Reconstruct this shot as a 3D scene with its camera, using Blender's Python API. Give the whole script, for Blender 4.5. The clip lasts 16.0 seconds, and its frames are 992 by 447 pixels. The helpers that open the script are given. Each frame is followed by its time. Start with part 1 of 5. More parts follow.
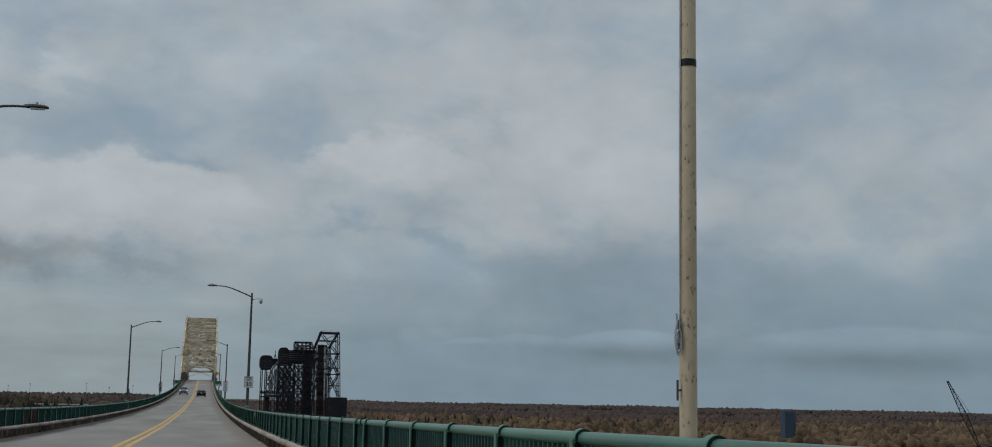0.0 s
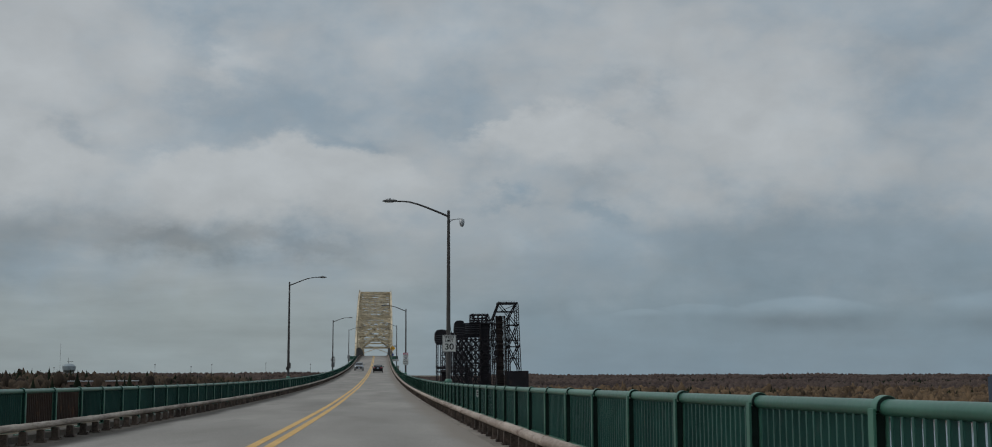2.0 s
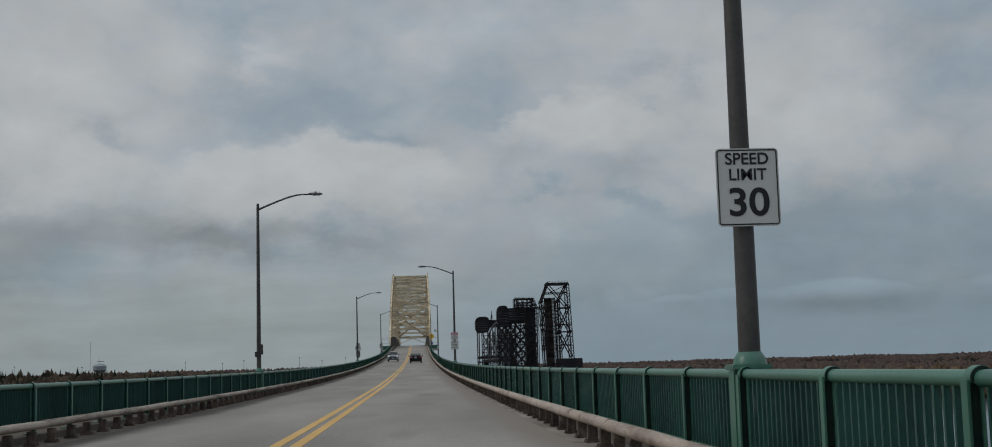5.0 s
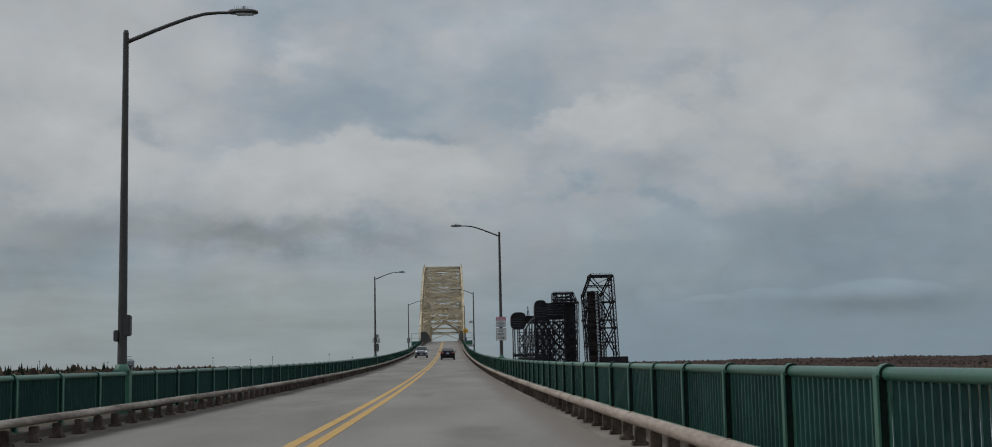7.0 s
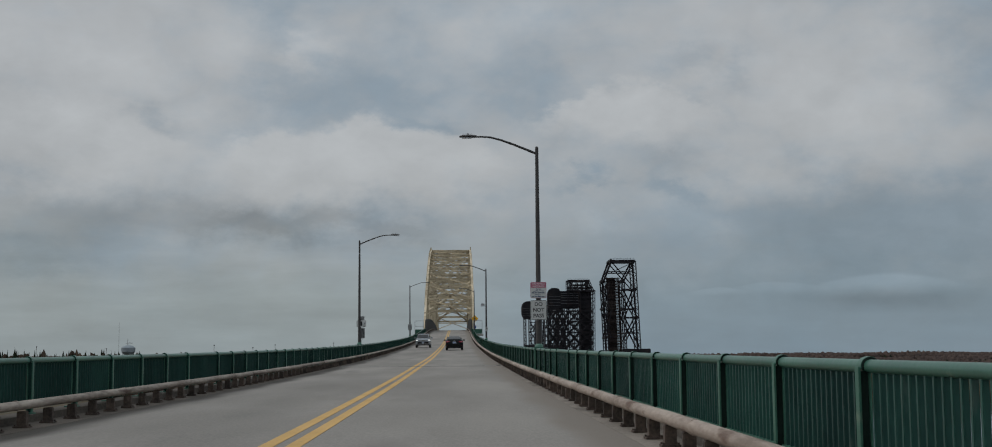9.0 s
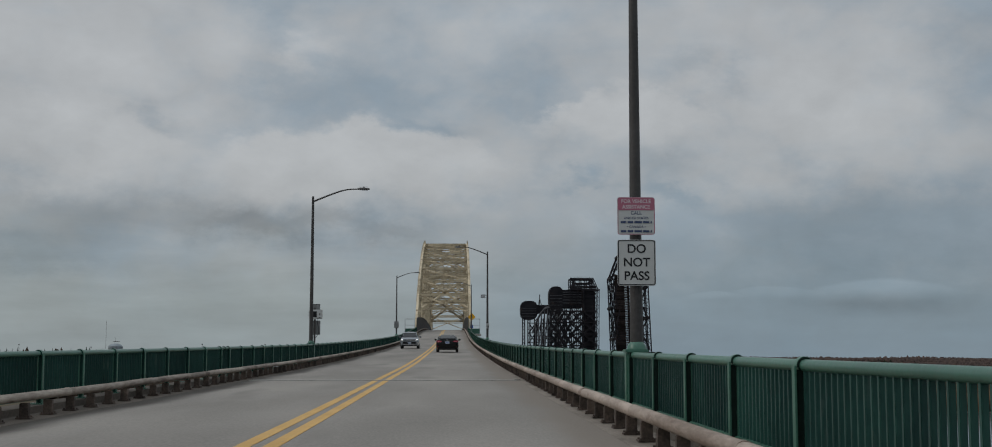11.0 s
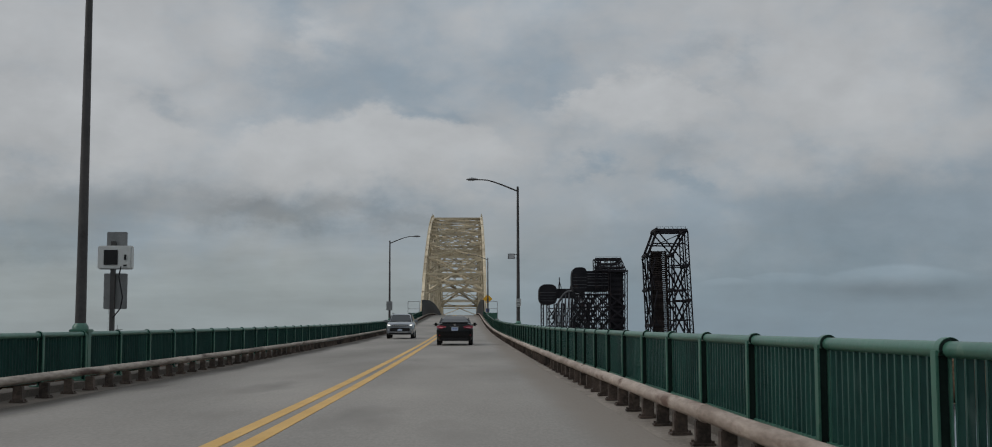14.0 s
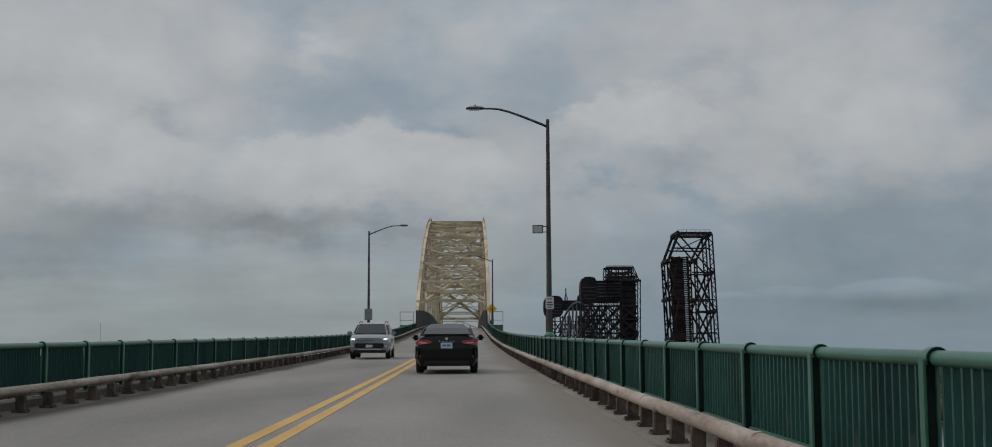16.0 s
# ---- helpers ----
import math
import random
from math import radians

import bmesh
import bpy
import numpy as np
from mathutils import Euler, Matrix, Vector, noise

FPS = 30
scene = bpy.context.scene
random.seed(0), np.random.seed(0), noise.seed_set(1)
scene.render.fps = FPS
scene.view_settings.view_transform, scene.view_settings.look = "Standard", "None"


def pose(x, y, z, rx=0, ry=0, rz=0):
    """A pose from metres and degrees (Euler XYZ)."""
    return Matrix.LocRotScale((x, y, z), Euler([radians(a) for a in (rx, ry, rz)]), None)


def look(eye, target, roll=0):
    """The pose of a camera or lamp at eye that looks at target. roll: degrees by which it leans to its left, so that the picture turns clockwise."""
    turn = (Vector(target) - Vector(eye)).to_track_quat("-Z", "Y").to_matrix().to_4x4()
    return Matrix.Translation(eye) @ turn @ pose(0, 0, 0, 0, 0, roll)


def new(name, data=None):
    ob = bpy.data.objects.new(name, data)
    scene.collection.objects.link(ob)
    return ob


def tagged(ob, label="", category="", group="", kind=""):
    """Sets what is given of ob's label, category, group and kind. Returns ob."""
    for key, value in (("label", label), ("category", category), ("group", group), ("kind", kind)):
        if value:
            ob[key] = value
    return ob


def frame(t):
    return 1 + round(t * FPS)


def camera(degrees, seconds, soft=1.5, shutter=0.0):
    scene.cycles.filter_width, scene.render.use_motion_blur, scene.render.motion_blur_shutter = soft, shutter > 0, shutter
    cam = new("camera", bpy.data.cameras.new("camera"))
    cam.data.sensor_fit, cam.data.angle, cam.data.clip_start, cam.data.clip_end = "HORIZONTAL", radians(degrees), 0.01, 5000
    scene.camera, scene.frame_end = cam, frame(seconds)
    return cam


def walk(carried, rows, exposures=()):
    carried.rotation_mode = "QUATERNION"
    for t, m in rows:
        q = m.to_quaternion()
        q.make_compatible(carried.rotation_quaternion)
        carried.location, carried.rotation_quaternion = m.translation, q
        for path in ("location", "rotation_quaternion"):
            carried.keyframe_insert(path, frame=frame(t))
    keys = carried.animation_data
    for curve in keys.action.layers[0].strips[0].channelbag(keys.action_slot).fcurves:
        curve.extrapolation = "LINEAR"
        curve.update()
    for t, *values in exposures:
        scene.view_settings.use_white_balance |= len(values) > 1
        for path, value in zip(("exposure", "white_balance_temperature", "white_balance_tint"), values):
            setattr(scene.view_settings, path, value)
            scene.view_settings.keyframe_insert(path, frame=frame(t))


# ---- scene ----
cam = camera(42.91, 16.0, soft=1.0)

# seconds, x, y, z, yaw, pitch, roll of the drive; the yellow line is x = 0 and the bridge runs along y
DRIVE = (
    (0.0, 2.379, -20.00, 1.414, -12.88, 7.92, -1.06),
    (0.5, 2.380, -12.53, 1.308, -9.32, 7.35, 0.03),
    (1.0, 2.311, -5.06, 1.208, -7.05, 7.36, 0.02),
    (1.5, 2.237, 2.41, 1.118, -6.07, 7.05, 0.43),
    (2.0, 2.162, 9.89, 1.034, -5.19, 6.65, 0.17),
    (2.5, 2.069, 17.31, 0.969, -4.34, 6.22, 0.49),
    (3.0, 2.031, 24.65, 0.888, -3.87, 6.03, 0.91),
    (3.5, 1.997, 31.96, 0.821, -3.59, 6.03, 1.77),
    (6.0, 2.049, 68.82, 0.605, -3.08, 6.34, 1.09),
    (6.5, 2.055, 76.28, 0.591, -2.43, 6.35, 1.02),
    (7.0, 2.044, 83.67, 0.580, -2.04, 6.18, 1.13),
    (7.5, 2.042, 91.00, 0.578, -1.84, 5.85, 0.93),
    (8.0, 2.036, 98.23, 0.569, -1.64, 5.78, 0.84),
    (8.5, 2.057, 105.37, 0.586, -1.46, 5.74, 0.71),
    (9.0, 2.081, 112.44, 0.596, -1.70, 5.78, 0.49),
    (11.5, 2.204, 146.58, 0.717, -1.96, 5.86, -0.17),
    (12.0, 2.204, 153.44, 0.752, -2.01, 5.55, -0.37),
    (12.5, 2.217, 160.29, 0.817, -1.84, 5.25, -0.54),
    (13.0, 2.242, 167.12, 0.849, -1.58, 4.97, -0.52),
    (13.5, 2.263, 173.94, 0.926, -1.35, 5.16, -0.11),
    (14.0, 2.272, 180.69, 0.976, -1.32, 5.28, 0.16),
    (14.5, 2.279, 187.36, 1.053, -1.18, 5.48, 0.11),
    (15.0, 2.269, 194.01, 1.123, -1.10, 5.59, 0.28),
    (15.5, 2.280, 200.64, 1.212, -1.16, 5.79, 0.27),
    (16.0, 2.290, 207.29, 1.283, -1.27, 5.91, 0.26),
)
walk(cam, [(t, pose(x, y, z, 90 + pitch, roll, yaw)) for t, x, y, z, yaw, pitch, roll in DRIVE],
     ((0.0, 0.0, 6250, 8.0), (1.5, -0.03, 6350, 8.5), (3.5, -0.04, 6450, 10.0), (9.0, -0.04, 6500, 10.5), (16.0, -0.04, 6560, 11.5)))

# ---- world and light ----
world = bpy.data.worlds.new("overcast_sky")
scene.world = world
world.use_nodes = True
wn, wl = world.node_tree.nodes, world.node_tree.links
wn.clear()


def wnode(kind, **values):
    n = wn.new(kind)
    for key, value in values.items():
        if key in n.inputs:
            n.inputs[key].default_value = value
    return n


def wmath(op, a, b=None, c=None):
    n = wn.new("ShaderNodeMath")
    n.operation = op
    for i, v in enumerate((a, b, c)):
        if v is None:
            continue
        if isinstance(v, (int, float)):
            n.inputs[i].default_value = v
        else:
            wl.new(v, n.inputs[i])
    return n.outputs[0]


SUN_ELEVATION, SUN_ROTATION = radians(38), radians(263)
sky = wn.new("ShaderNodeTexSky")
sky.sky_type, sky.sun_disc = "NISHITA", False
sky.sun_elevation, sky.sun_rotation = SUN_ELEVATION, SUN_ROTATION
sky.air_density, sky.dust_density = 1.0, 2.0

way = wn.new("ShaderNodeTexCoord")
split = wn.new("ShaderNodeSeparateXYZ")
wl.new(way.outputs["Generated"], split.inputs[0])
dx, dy, dz = split.outputs
azimuth = wmath("MULTIPLY", wmath("ARCTAN2", dx, dy), 57.296)
height = wmath("MULTIPLY", wmath("ARCSINE", dz), 57.296)
flat = wn.new("ShaderNodeVectorMath")
flat.operation = "MULTIPLY"
flat.inputs[1].default_value = (1.0, 1.0, 1.7)
wl.new(way.outputs["Generated"], flat.inputs[0])
even = wn.new("ShaderNodeVectorMath")
even.operation = "MULTIPLY"
even.inputs[1].default_value = (1.0, 1.0, 1.45)
wl.new(way.outputs["Generated"], even.inputs[0])


def clouds(scale, detail, rough, offset, warp=0.0, source=flat):
    shift = wn.new("ShaderNodeVectorMath")
    shift.operation = "ADD"
    wl.new(source.outputs[0], shift.inputs[0])
    shift.inputs[1].default_value = offset
    n = wn.new("ShaderNodeTexNoise")
    n.inputs["Scale"].default_value = scale
    n.inputs["Detail"].default_value = detail
    n.inputs["Roughness"].default_value = rough
    n.inputs["Distortion"].default_value = warp
    wl.new(shift.outputs[0], n.inputs["Vector"])
    return wmath("SUBTRACT", n.outputs["Fac"], 0.5)


big = clouds(5.0, 3.0, 0.5, (3.1, 7.4, 0.0), 0.2)
mid = clouds(12.0, 8.0, 0.58, (1.7, 0.4, 2.0), 0.35)
fine = clouds(30.0, 5.0, 0.55, (5.2, 2.9, 4.0), 0.3)
# puffs lit from above: the cover is thicker or thinner a little higher up
lift = wn.new("ShaderNodeMapRange")
lift.interpolation_type = "SMOOTHSTEP"
lift.inputs["From Min"].default_value, lift.inputs["From Max"].default_value = 1.0, 9.0
lift.inputs["To Min"].default_value = 0.25
wl.new(height, lift.inputs["Value"])
relief = wmath("SUBTRACT", clouds(8.0, 7.0, 0.55, (6.1, 3.3, 1.0), 0.15, even), clouds(8.0, 7.0, 0.55, (6.1, 3.3, 1.045), 0.15, even))
billow = wmath("SUBTRACT", wmath("ABSOLUTE", clouds(9.0, 4.0, 0.45, (2.6, 5.1, 3.0), 0.0, even)), 0.07)
az = wmath("ADD", azimuth, wmath("MULTIPLY", clouds(10.0, 8.0, 0.62, (9.0, 1.0, 3.0)), 9.5))
el = wmath("ADD", height, wmath("MULTIPLY", clouds(13.0, 8.0, 0.62, (2.0, 8.0, 6.0)), 4.2))


def masses(start, rows, az=az, el=el):
    """Soft patches of the overcast: bearing, height, half width, half height in degrees, thickness."""
    total = start
    for bearing, up, wide, tall, thick in rows:
        a = wmath("POWER", wmath("ABSOLUTE", wmath("DIVIDE", wmath("SUBTRACT", az, bearing), wide)), 2.0)
        b = wmath("POWER", wmath("ABSOLUTE", wmath("DIVIDE", wmath("SUBTRACT", el, up), tall)), 2.0)
        total = wmath("MULTIPLY_ADD", wmath("EXPONENT", wmath("MULTIPLY", wmath("ADD", a, b), -1.0)), thick, total)
    return total


def tinted(rgb):
    n = wn.new("ShaderNodeRGB")
    n.outputs[0].default_value = (*rgb, 1)
    return n.outputs[0]


def smooth(value, low, high):
    n = wn.new("ShaderNodeMapRange")
    n.interpolation_type = "SMOOTHSTEP"
    n.inputs["From Min"].default_value, n.inputs["From Max"].default_value = low, high
    wl.new(value, n.inputs["Value"])
    return n.outputs[0]


def bank(start, rows, az=az, el=el, crisp=0.14):
    """Cloud banks with a clean lit top and a grey belly: bearing, half width, top, base in degrees, lit, belly."""
    total = start
    for bearing, wide, top, base, lit, belly in rows:
        side = wmath("DIVIDE", wmath("SUBTRACT", az, bearing), wide)
        reach = wmath("EXPONENT", wmath("MULTIPLY", wmath("POWER", wmath("ABSOLUTE", side), 3.0), -1.0))
        crown = wmath("MULTIPLY_ADD", wmath("MULTIPLY", side, side), -0.30, 1.0)
        u = wmath("DIVIDE", wmath("SUBTRACT", el, base), top - base)
        inside = wmath("MULTIPLY", smooth(u, -0.55, 0.15), wmath("SUBTRACT", 1.0, smooth(wmath("SUBTRACT", u, crown), -crisp, crisp)))
        body = wmath("MULTIPLY_ADD", smooth(u, 0.10, 0.75), lit + belly, -belly)
        total = wmath("MULTIPLY_ADD", wmath("MULTIPLY", body, wmath("MULTIPLY", inside, reach)), 1.0, total)
    return total


# thin places where blue shows through
gap = wmath("ADD", wmath("MULTIPLY", big, 0.55), wmath("ADD", wmath("MULTIPLY", mid, 0.95), wmath("MULTIPLY_ADD", fine, 0.50, wmath("MULTIPLY", billow, -0.9))))
gap = masses(wmath("ADD", gap, 0.40), ((-7.8, 14.6, 1.8, 1.4, 0.32), (-6.4, 13.4, 1.4, 0.7, -0.25), (-8.0, 11.8, 1.8, 1.2, 0.28), (-3.6, 11.6, 2.2, 1.1, 0.28), (-1.6, 10.0, 2.0, 0.5, 0.38),
                                       (11.2, 12.9, 2.0, 1.0, 0.36), (4.5, 11.6, 2.0, 1.0, 0.20), (5.8, 7.5, 1.5, 0.45, 0.42), (10.2, 7.4, 1.4, 0.45, 0.38), (19.5, 5.2, 9.0, 2.2, 0.55), (32.0, 5.0, 7.0, 2.0, 0.35), (25.0, 12.0, 3.0, 2.4, 0.20),
                                       (-19.0, 4.2, 4.0, 0.8, 0.30), (-16.0, 13.5, 6.0, 2.8, -0.35), (16.0, 11.5, 4.5, 3.6, -0.40), (-14.0, 10.0, 2.0, 0.5, 0.30)))
gap = bank(gap, ((-4.5, 6.5, 10.1, 5.4, -0.60, -0.10), (7.8, 3.2, 12.1, 8.2, -0.60, 0.0), (-18.0, 5.5, 11.0, 5.6, -0.45, -0.10)))
# bright tops and grey bellies
tone = wmath("ADD", wmath("MULTIPLY", mid, 0.16), wmath("ADD", wmath("MULTIPLY", fine, 0.20), wmath("ADD", wmath("MULTIPLY", big, 0.12), wmath("MULTIPLY", lift.outputs[0], wmath("MULTIPLY_ADD", relief, 0.30, wmath("MULTIPLY", billow, 0.30))))))
tone = masses(wmath("ADD", tone, 0.985), ((-9.0, 5.9, 3.4, 0.75, -0.22), (-3.5, 5.7, 3.0, 0.45, -0.17), (-17.0, 6.0, 5.0, 1.0, -0.16), (-19.0, 4.3, 4.0, 0.8, -0.14), (20.0, 5.0, 11.0, 2.8, -0.10), (-16.0, 14.0, 6.0, 2.6, 0.04), (-1.0, 15.5, 14.0, 4.5, 0.07), (-6.2, 13.4, 1.6, 0.7, 0.06), (6.2, 5.6, 1.3, 0.6, 0.10), (11.0, 6.2, 1.5, 0.7, 0.09),
                                          (16.0, 12.0, 5.0, 3.0, 0.05), (24.5, 12.5, 3.0, 2.0, -0.05), (9.5, 8.6, 1.2, 0.6, -0.08), (-14.5, 9.9, 2.2, 0.5, -0.06), (12.0, 13.2, 2.4, 1.0, -0.06)))
tone = bank(tone, ((-4.5, 6.5, 10.1, 5.4, 0.05, 0.06), (7.8, 3.2, 12.1, 8.2, 0.07, 0.03), (-18.0, 5.5, 11.0, 5.6, 0.06, 0.05), (-9.0, 2.4, 6.9, 5.2, 0.03, 0.07)))
# flat lens clouds low in the east
calm = wmath("ADD", height, wmath("MULTIPLY", clouds(16.0, 5.0, 0.55, (4.0, 2.0, 1.0)), 0.35))
LENSES = ((18.9, 2.7, 3.20, 2.00, 0.17, 0.24), (29.5, 5.4, 3.40, 1.7, 0.13, 0.24), (11.7, 1.1, 2.75, 2.3, 0.10, 0.02), (14.2, 1.8, 2.95, 2.3, 0.09, 0.02))
share = smooth(gap, 0.02, 0.90)
shade = wn.new("ShaderNodeMix")
shade.data_type = "RGBA"
wl.new(share, shade.inputs["Factor"])
wl.new(tinted((0.436, 0.455, 0.464)), shade.inputs["A"])
wl.new(tinted((0.258, 0.318, 0.368)), shade.inputs["B"])
# the even grey veil towards the horizon, greener in the west and bluer in the east
veil = wn.new("ShaderNodeMix")
veil.data_type = "RGBA"
wl.new(smooth(azimuth, -6.0, 9.0), veil.inputs["Factor"])
wl.new(tinted((0.280, 0.328, 0.338)), veil.inputs["A"])
wl.new(tinted((0.190, 0.264, 0.319)), veil.inputs["B"])
low = wn.new("ShaderNodeMix")
low.data_type = "RGBA"
wl.new(wmath("MULTIPLY", wmath("SUBTRACT", 1.0, smooth(wmath("MULTIPLY_ADD", mid, 6.0, height), 1.5, 7.0)), 0.85), low.inputs["Factor"])
wl.new(shade.outputs["Result"], low.inputs["A"])
wl.new(veil.outputs["Result"], low.inputs["B"])
tone = bank(tone, LENSES, azimuth, calm, 0.09)
# thin level streaks low in the west
level = wn.new("ShaderNodeVectorMath")
level.operation = "MULTIPLY"
level.inputs[1].default_value = (1.0, 1.0, 6.0)
wl.new(way.outputs["Generated"], level.inputs[0])
streak = clouds(9.0, 6.0, 0.55, (3.0, 6.0, 2.0), 0.2, level)
tone = wmath("MULTIPLY_ADD", wmath("MULTIPLY", wmath("MULTIPLY", streak, wmath("SUBTRACT", 1.0, smooth(height, 3.0, 8.0))), wmath("MULTIPLY_ADD", smooth(azimuth, -2.0, 10.0), -0.6, 1.0)), 0.42, tone)
ramp = wn.new("ShaderNodeVectorMath")
ramp.operation = "SCALE"
wl.new(low.outputs["Result"], ramp.inputs[0])
# an overcast sky is brighter overhead than at the horizon
wl.new(wmath("MULTIPLY", tone, wmath("MULTIPLY_ADD", wmath("MAXIMUM", wmath("SUBTRACT", dz, 0.30), 0.0), 1.5, 1.0)), ramp.inputs["Scale"])
clear = wn.new("ShaderNodeMix")
clear.data_type = "RGBA"
clear.inputs["Factor"].default_value = 0.93
dim = wn.new("ShaderNodeVectorMath")
dim.operation = "SCALE"
dim.inputs["Scale"].default_value = 0.10
wl.new(sky.outputs[0], dim.inputs[0])
wl.new(dim.outputs[0], clear.inputs["A"])
wl.new(ramp.outputs[0], clear.inputs["B"])
back = wn.new("ShaderNodeBackground")
back.inputs["Strength"].default_value = 1.0
wl.new(clear.outputs["Result"], back.inputs["Color"])
out = wn.new("ShaderNodeOutputWorld")
wl.new(back.outputs[0], out.inputs["Surface"])

sun = new("sun", bpy.data.lights.new("sun", "SUN"))
sun.data.energy, sun.data.angle, sun.data.color = 0.72, radians(24), (1.0, 0.96, 0.90)
sun.matrix_world = look((-95, -12, 75), (0, 0, 0))

# ---- materials ----


def surface(name, dark, light, rough=0.6, metal=0.0, scale=3.0, fine=40.0, bump=0.15, contrast=1.0, stretch=(1, 1, 1), island=0.0, spots=None, coat=0.0, each=0.0, spec=0.28, edge=None):
    """Two colours mixed by noise at two scales, in metres of the world; spots: (colour, scale, share) of rust, dirt or stains."""
    m = bpy.data.materials.new(name)
    m.use_nodes = True
    n, l = m.node_tree.nodes, m.node_tree.links
    b = n["Principled BSDF"]
    geo = n.new("ShaderNodeNewGeometry")
    squeeze = n.new("ShaderNodeVectorMath")
    squeeze.operation = "MULTIPLY"
    squeeze.inputs[1].default_value = stretch
    l.new(geo.outputs["Position"], squeeze.inputs[0])

    def noisy(s, detail=4.0):
        t = n.new("ShaderNodeTexNoise")
        t.inputs["Scale"].default_value, t.inputs["Detail"].default_value = s, detail
        l.new(squeeze.outputs[0], t.inputs["Vector"])
        return t.outputs["Fac"]

    def arith(op, a, c):
        t = n.new("ShaderNodeMath")
        t.operation = op
        for i, v in enumerate((a, c)):
            if isinstance(v, (int, float)):
                t.inputs[i].default_value = v
            else:
                l.new(v, t.inputs[i])
        return t.outputs[0]

    large, small = noisy(scale), noisy(fine)
    f = arith("ADD", arith("MULTIPLY", arith("SUBTRACT", large, 0.5), 1.6 * contrast), arith("MULTIPLY", arith("SUBTRACT", small, 0.5), 1.0 * contrast))
    f = arith("ADD", f, 0.5)
    if island:
        f = arith("ADD", f, arith("MULTIPLY", arith("SUBTRACT", geo.outputs["Random Per Island"], 0.5), island))
    if each:
        info = n.new("ShaderNodeObjectInfo")
        f = arith("ADD", f, arith("MULTIPLY", arith("SUBTRACT", info.outputs["Random"], 0.5), each))
    r = n.new("ShaderNodeValToRGB")
    r.color_ramp.elements[0].color, r.color_ramp.elements[1].color = (*dark, 1), (*light, 1)
    l.new(f, r.inputs[0])
    colour = r.outputs[0]
    if spots:
        tint, s, share = spots
        mask = n.new("ShaderNodeValToRGB")
        mask.color_ramp.elements[0].position, mask.color_ramp.elements[1].position = 1 - share - 0.06, 1 - share + 0.06
        l.new(noisy(s, 6.0), mask.inputs[0])
        mix = n.new("ShaderNodeMix")
        mix.data_type = "RGBA"
        l.new(mask.outputs[0], mix.inputs["Factor"])
        l.new(colour, mix.inputs["A"])
        mix.inputs["B"].default_value = (*tint, 1)
        colour = mix.outputs["Result"]
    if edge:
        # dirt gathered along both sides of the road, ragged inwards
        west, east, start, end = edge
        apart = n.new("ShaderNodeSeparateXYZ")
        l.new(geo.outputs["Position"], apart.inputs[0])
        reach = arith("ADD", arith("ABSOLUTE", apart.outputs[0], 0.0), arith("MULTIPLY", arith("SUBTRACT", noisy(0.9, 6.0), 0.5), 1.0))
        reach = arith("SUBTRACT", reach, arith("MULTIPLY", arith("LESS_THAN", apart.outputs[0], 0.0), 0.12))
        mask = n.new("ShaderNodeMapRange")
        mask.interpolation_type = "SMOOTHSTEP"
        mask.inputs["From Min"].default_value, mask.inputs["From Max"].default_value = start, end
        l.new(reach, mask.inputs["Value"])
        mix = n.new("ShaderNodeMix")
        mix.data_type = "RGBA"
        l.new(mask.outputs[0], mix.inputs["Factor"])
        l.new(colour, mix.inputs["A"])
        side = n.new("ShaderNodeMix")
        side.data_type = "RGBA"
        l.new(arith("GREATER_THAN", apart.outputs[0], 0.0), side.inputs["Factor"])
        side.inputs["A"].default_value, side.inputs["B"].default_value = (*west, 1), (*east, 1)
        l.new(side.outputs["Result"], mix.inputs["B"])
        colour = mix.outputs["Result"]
    l.new(colour, b.inputs["Base Color"])
    b.inputs["Metallic"].default_value = metal
    l.new(arith("ADD", arith("MULTIPLY", arith("SUBTRACT", small, 0.5), 0.25), rough), b.inputs["Roughness"])
    b.inputs["Coat Weight"].default_value = coat
    b.inputs["Specular IOR Level"].default_value = spec
    if bump:
        k = n.new("ShaderNodeBump")
        k.inputs["Strength"].default_value, k.inputs["Distance"].default_value = bump, 0.02
        l.new(small, k.inputs["Height"])
        l.new(k.outputs[0], b.inputs["Normal"])
    return m


def plain(name, colour, rough=0.5, metal=0.0, coat=0.0, glow=0.0, spec=0.25):
    m = bpy.data.materials.new(name)
    m.use_nodes = True
    b = m.node_tree.nodes["Principled BSDF"]
    b.inputs["Base Color"].default_value = (*colour, 1)
    b.inputs["Roughness"].default_value, b.inputs["Metallic"].default_value = rough, metal
    b.inputs["Coat Weight"].default_value = coat
    b.inputs["Specular IOR Level"].default_value = spec
    if glow:
        b.inputs["Emission Color"].default_value, b.inputs["Emission Strength"].default_value = (*colour, 1), glow
    return m


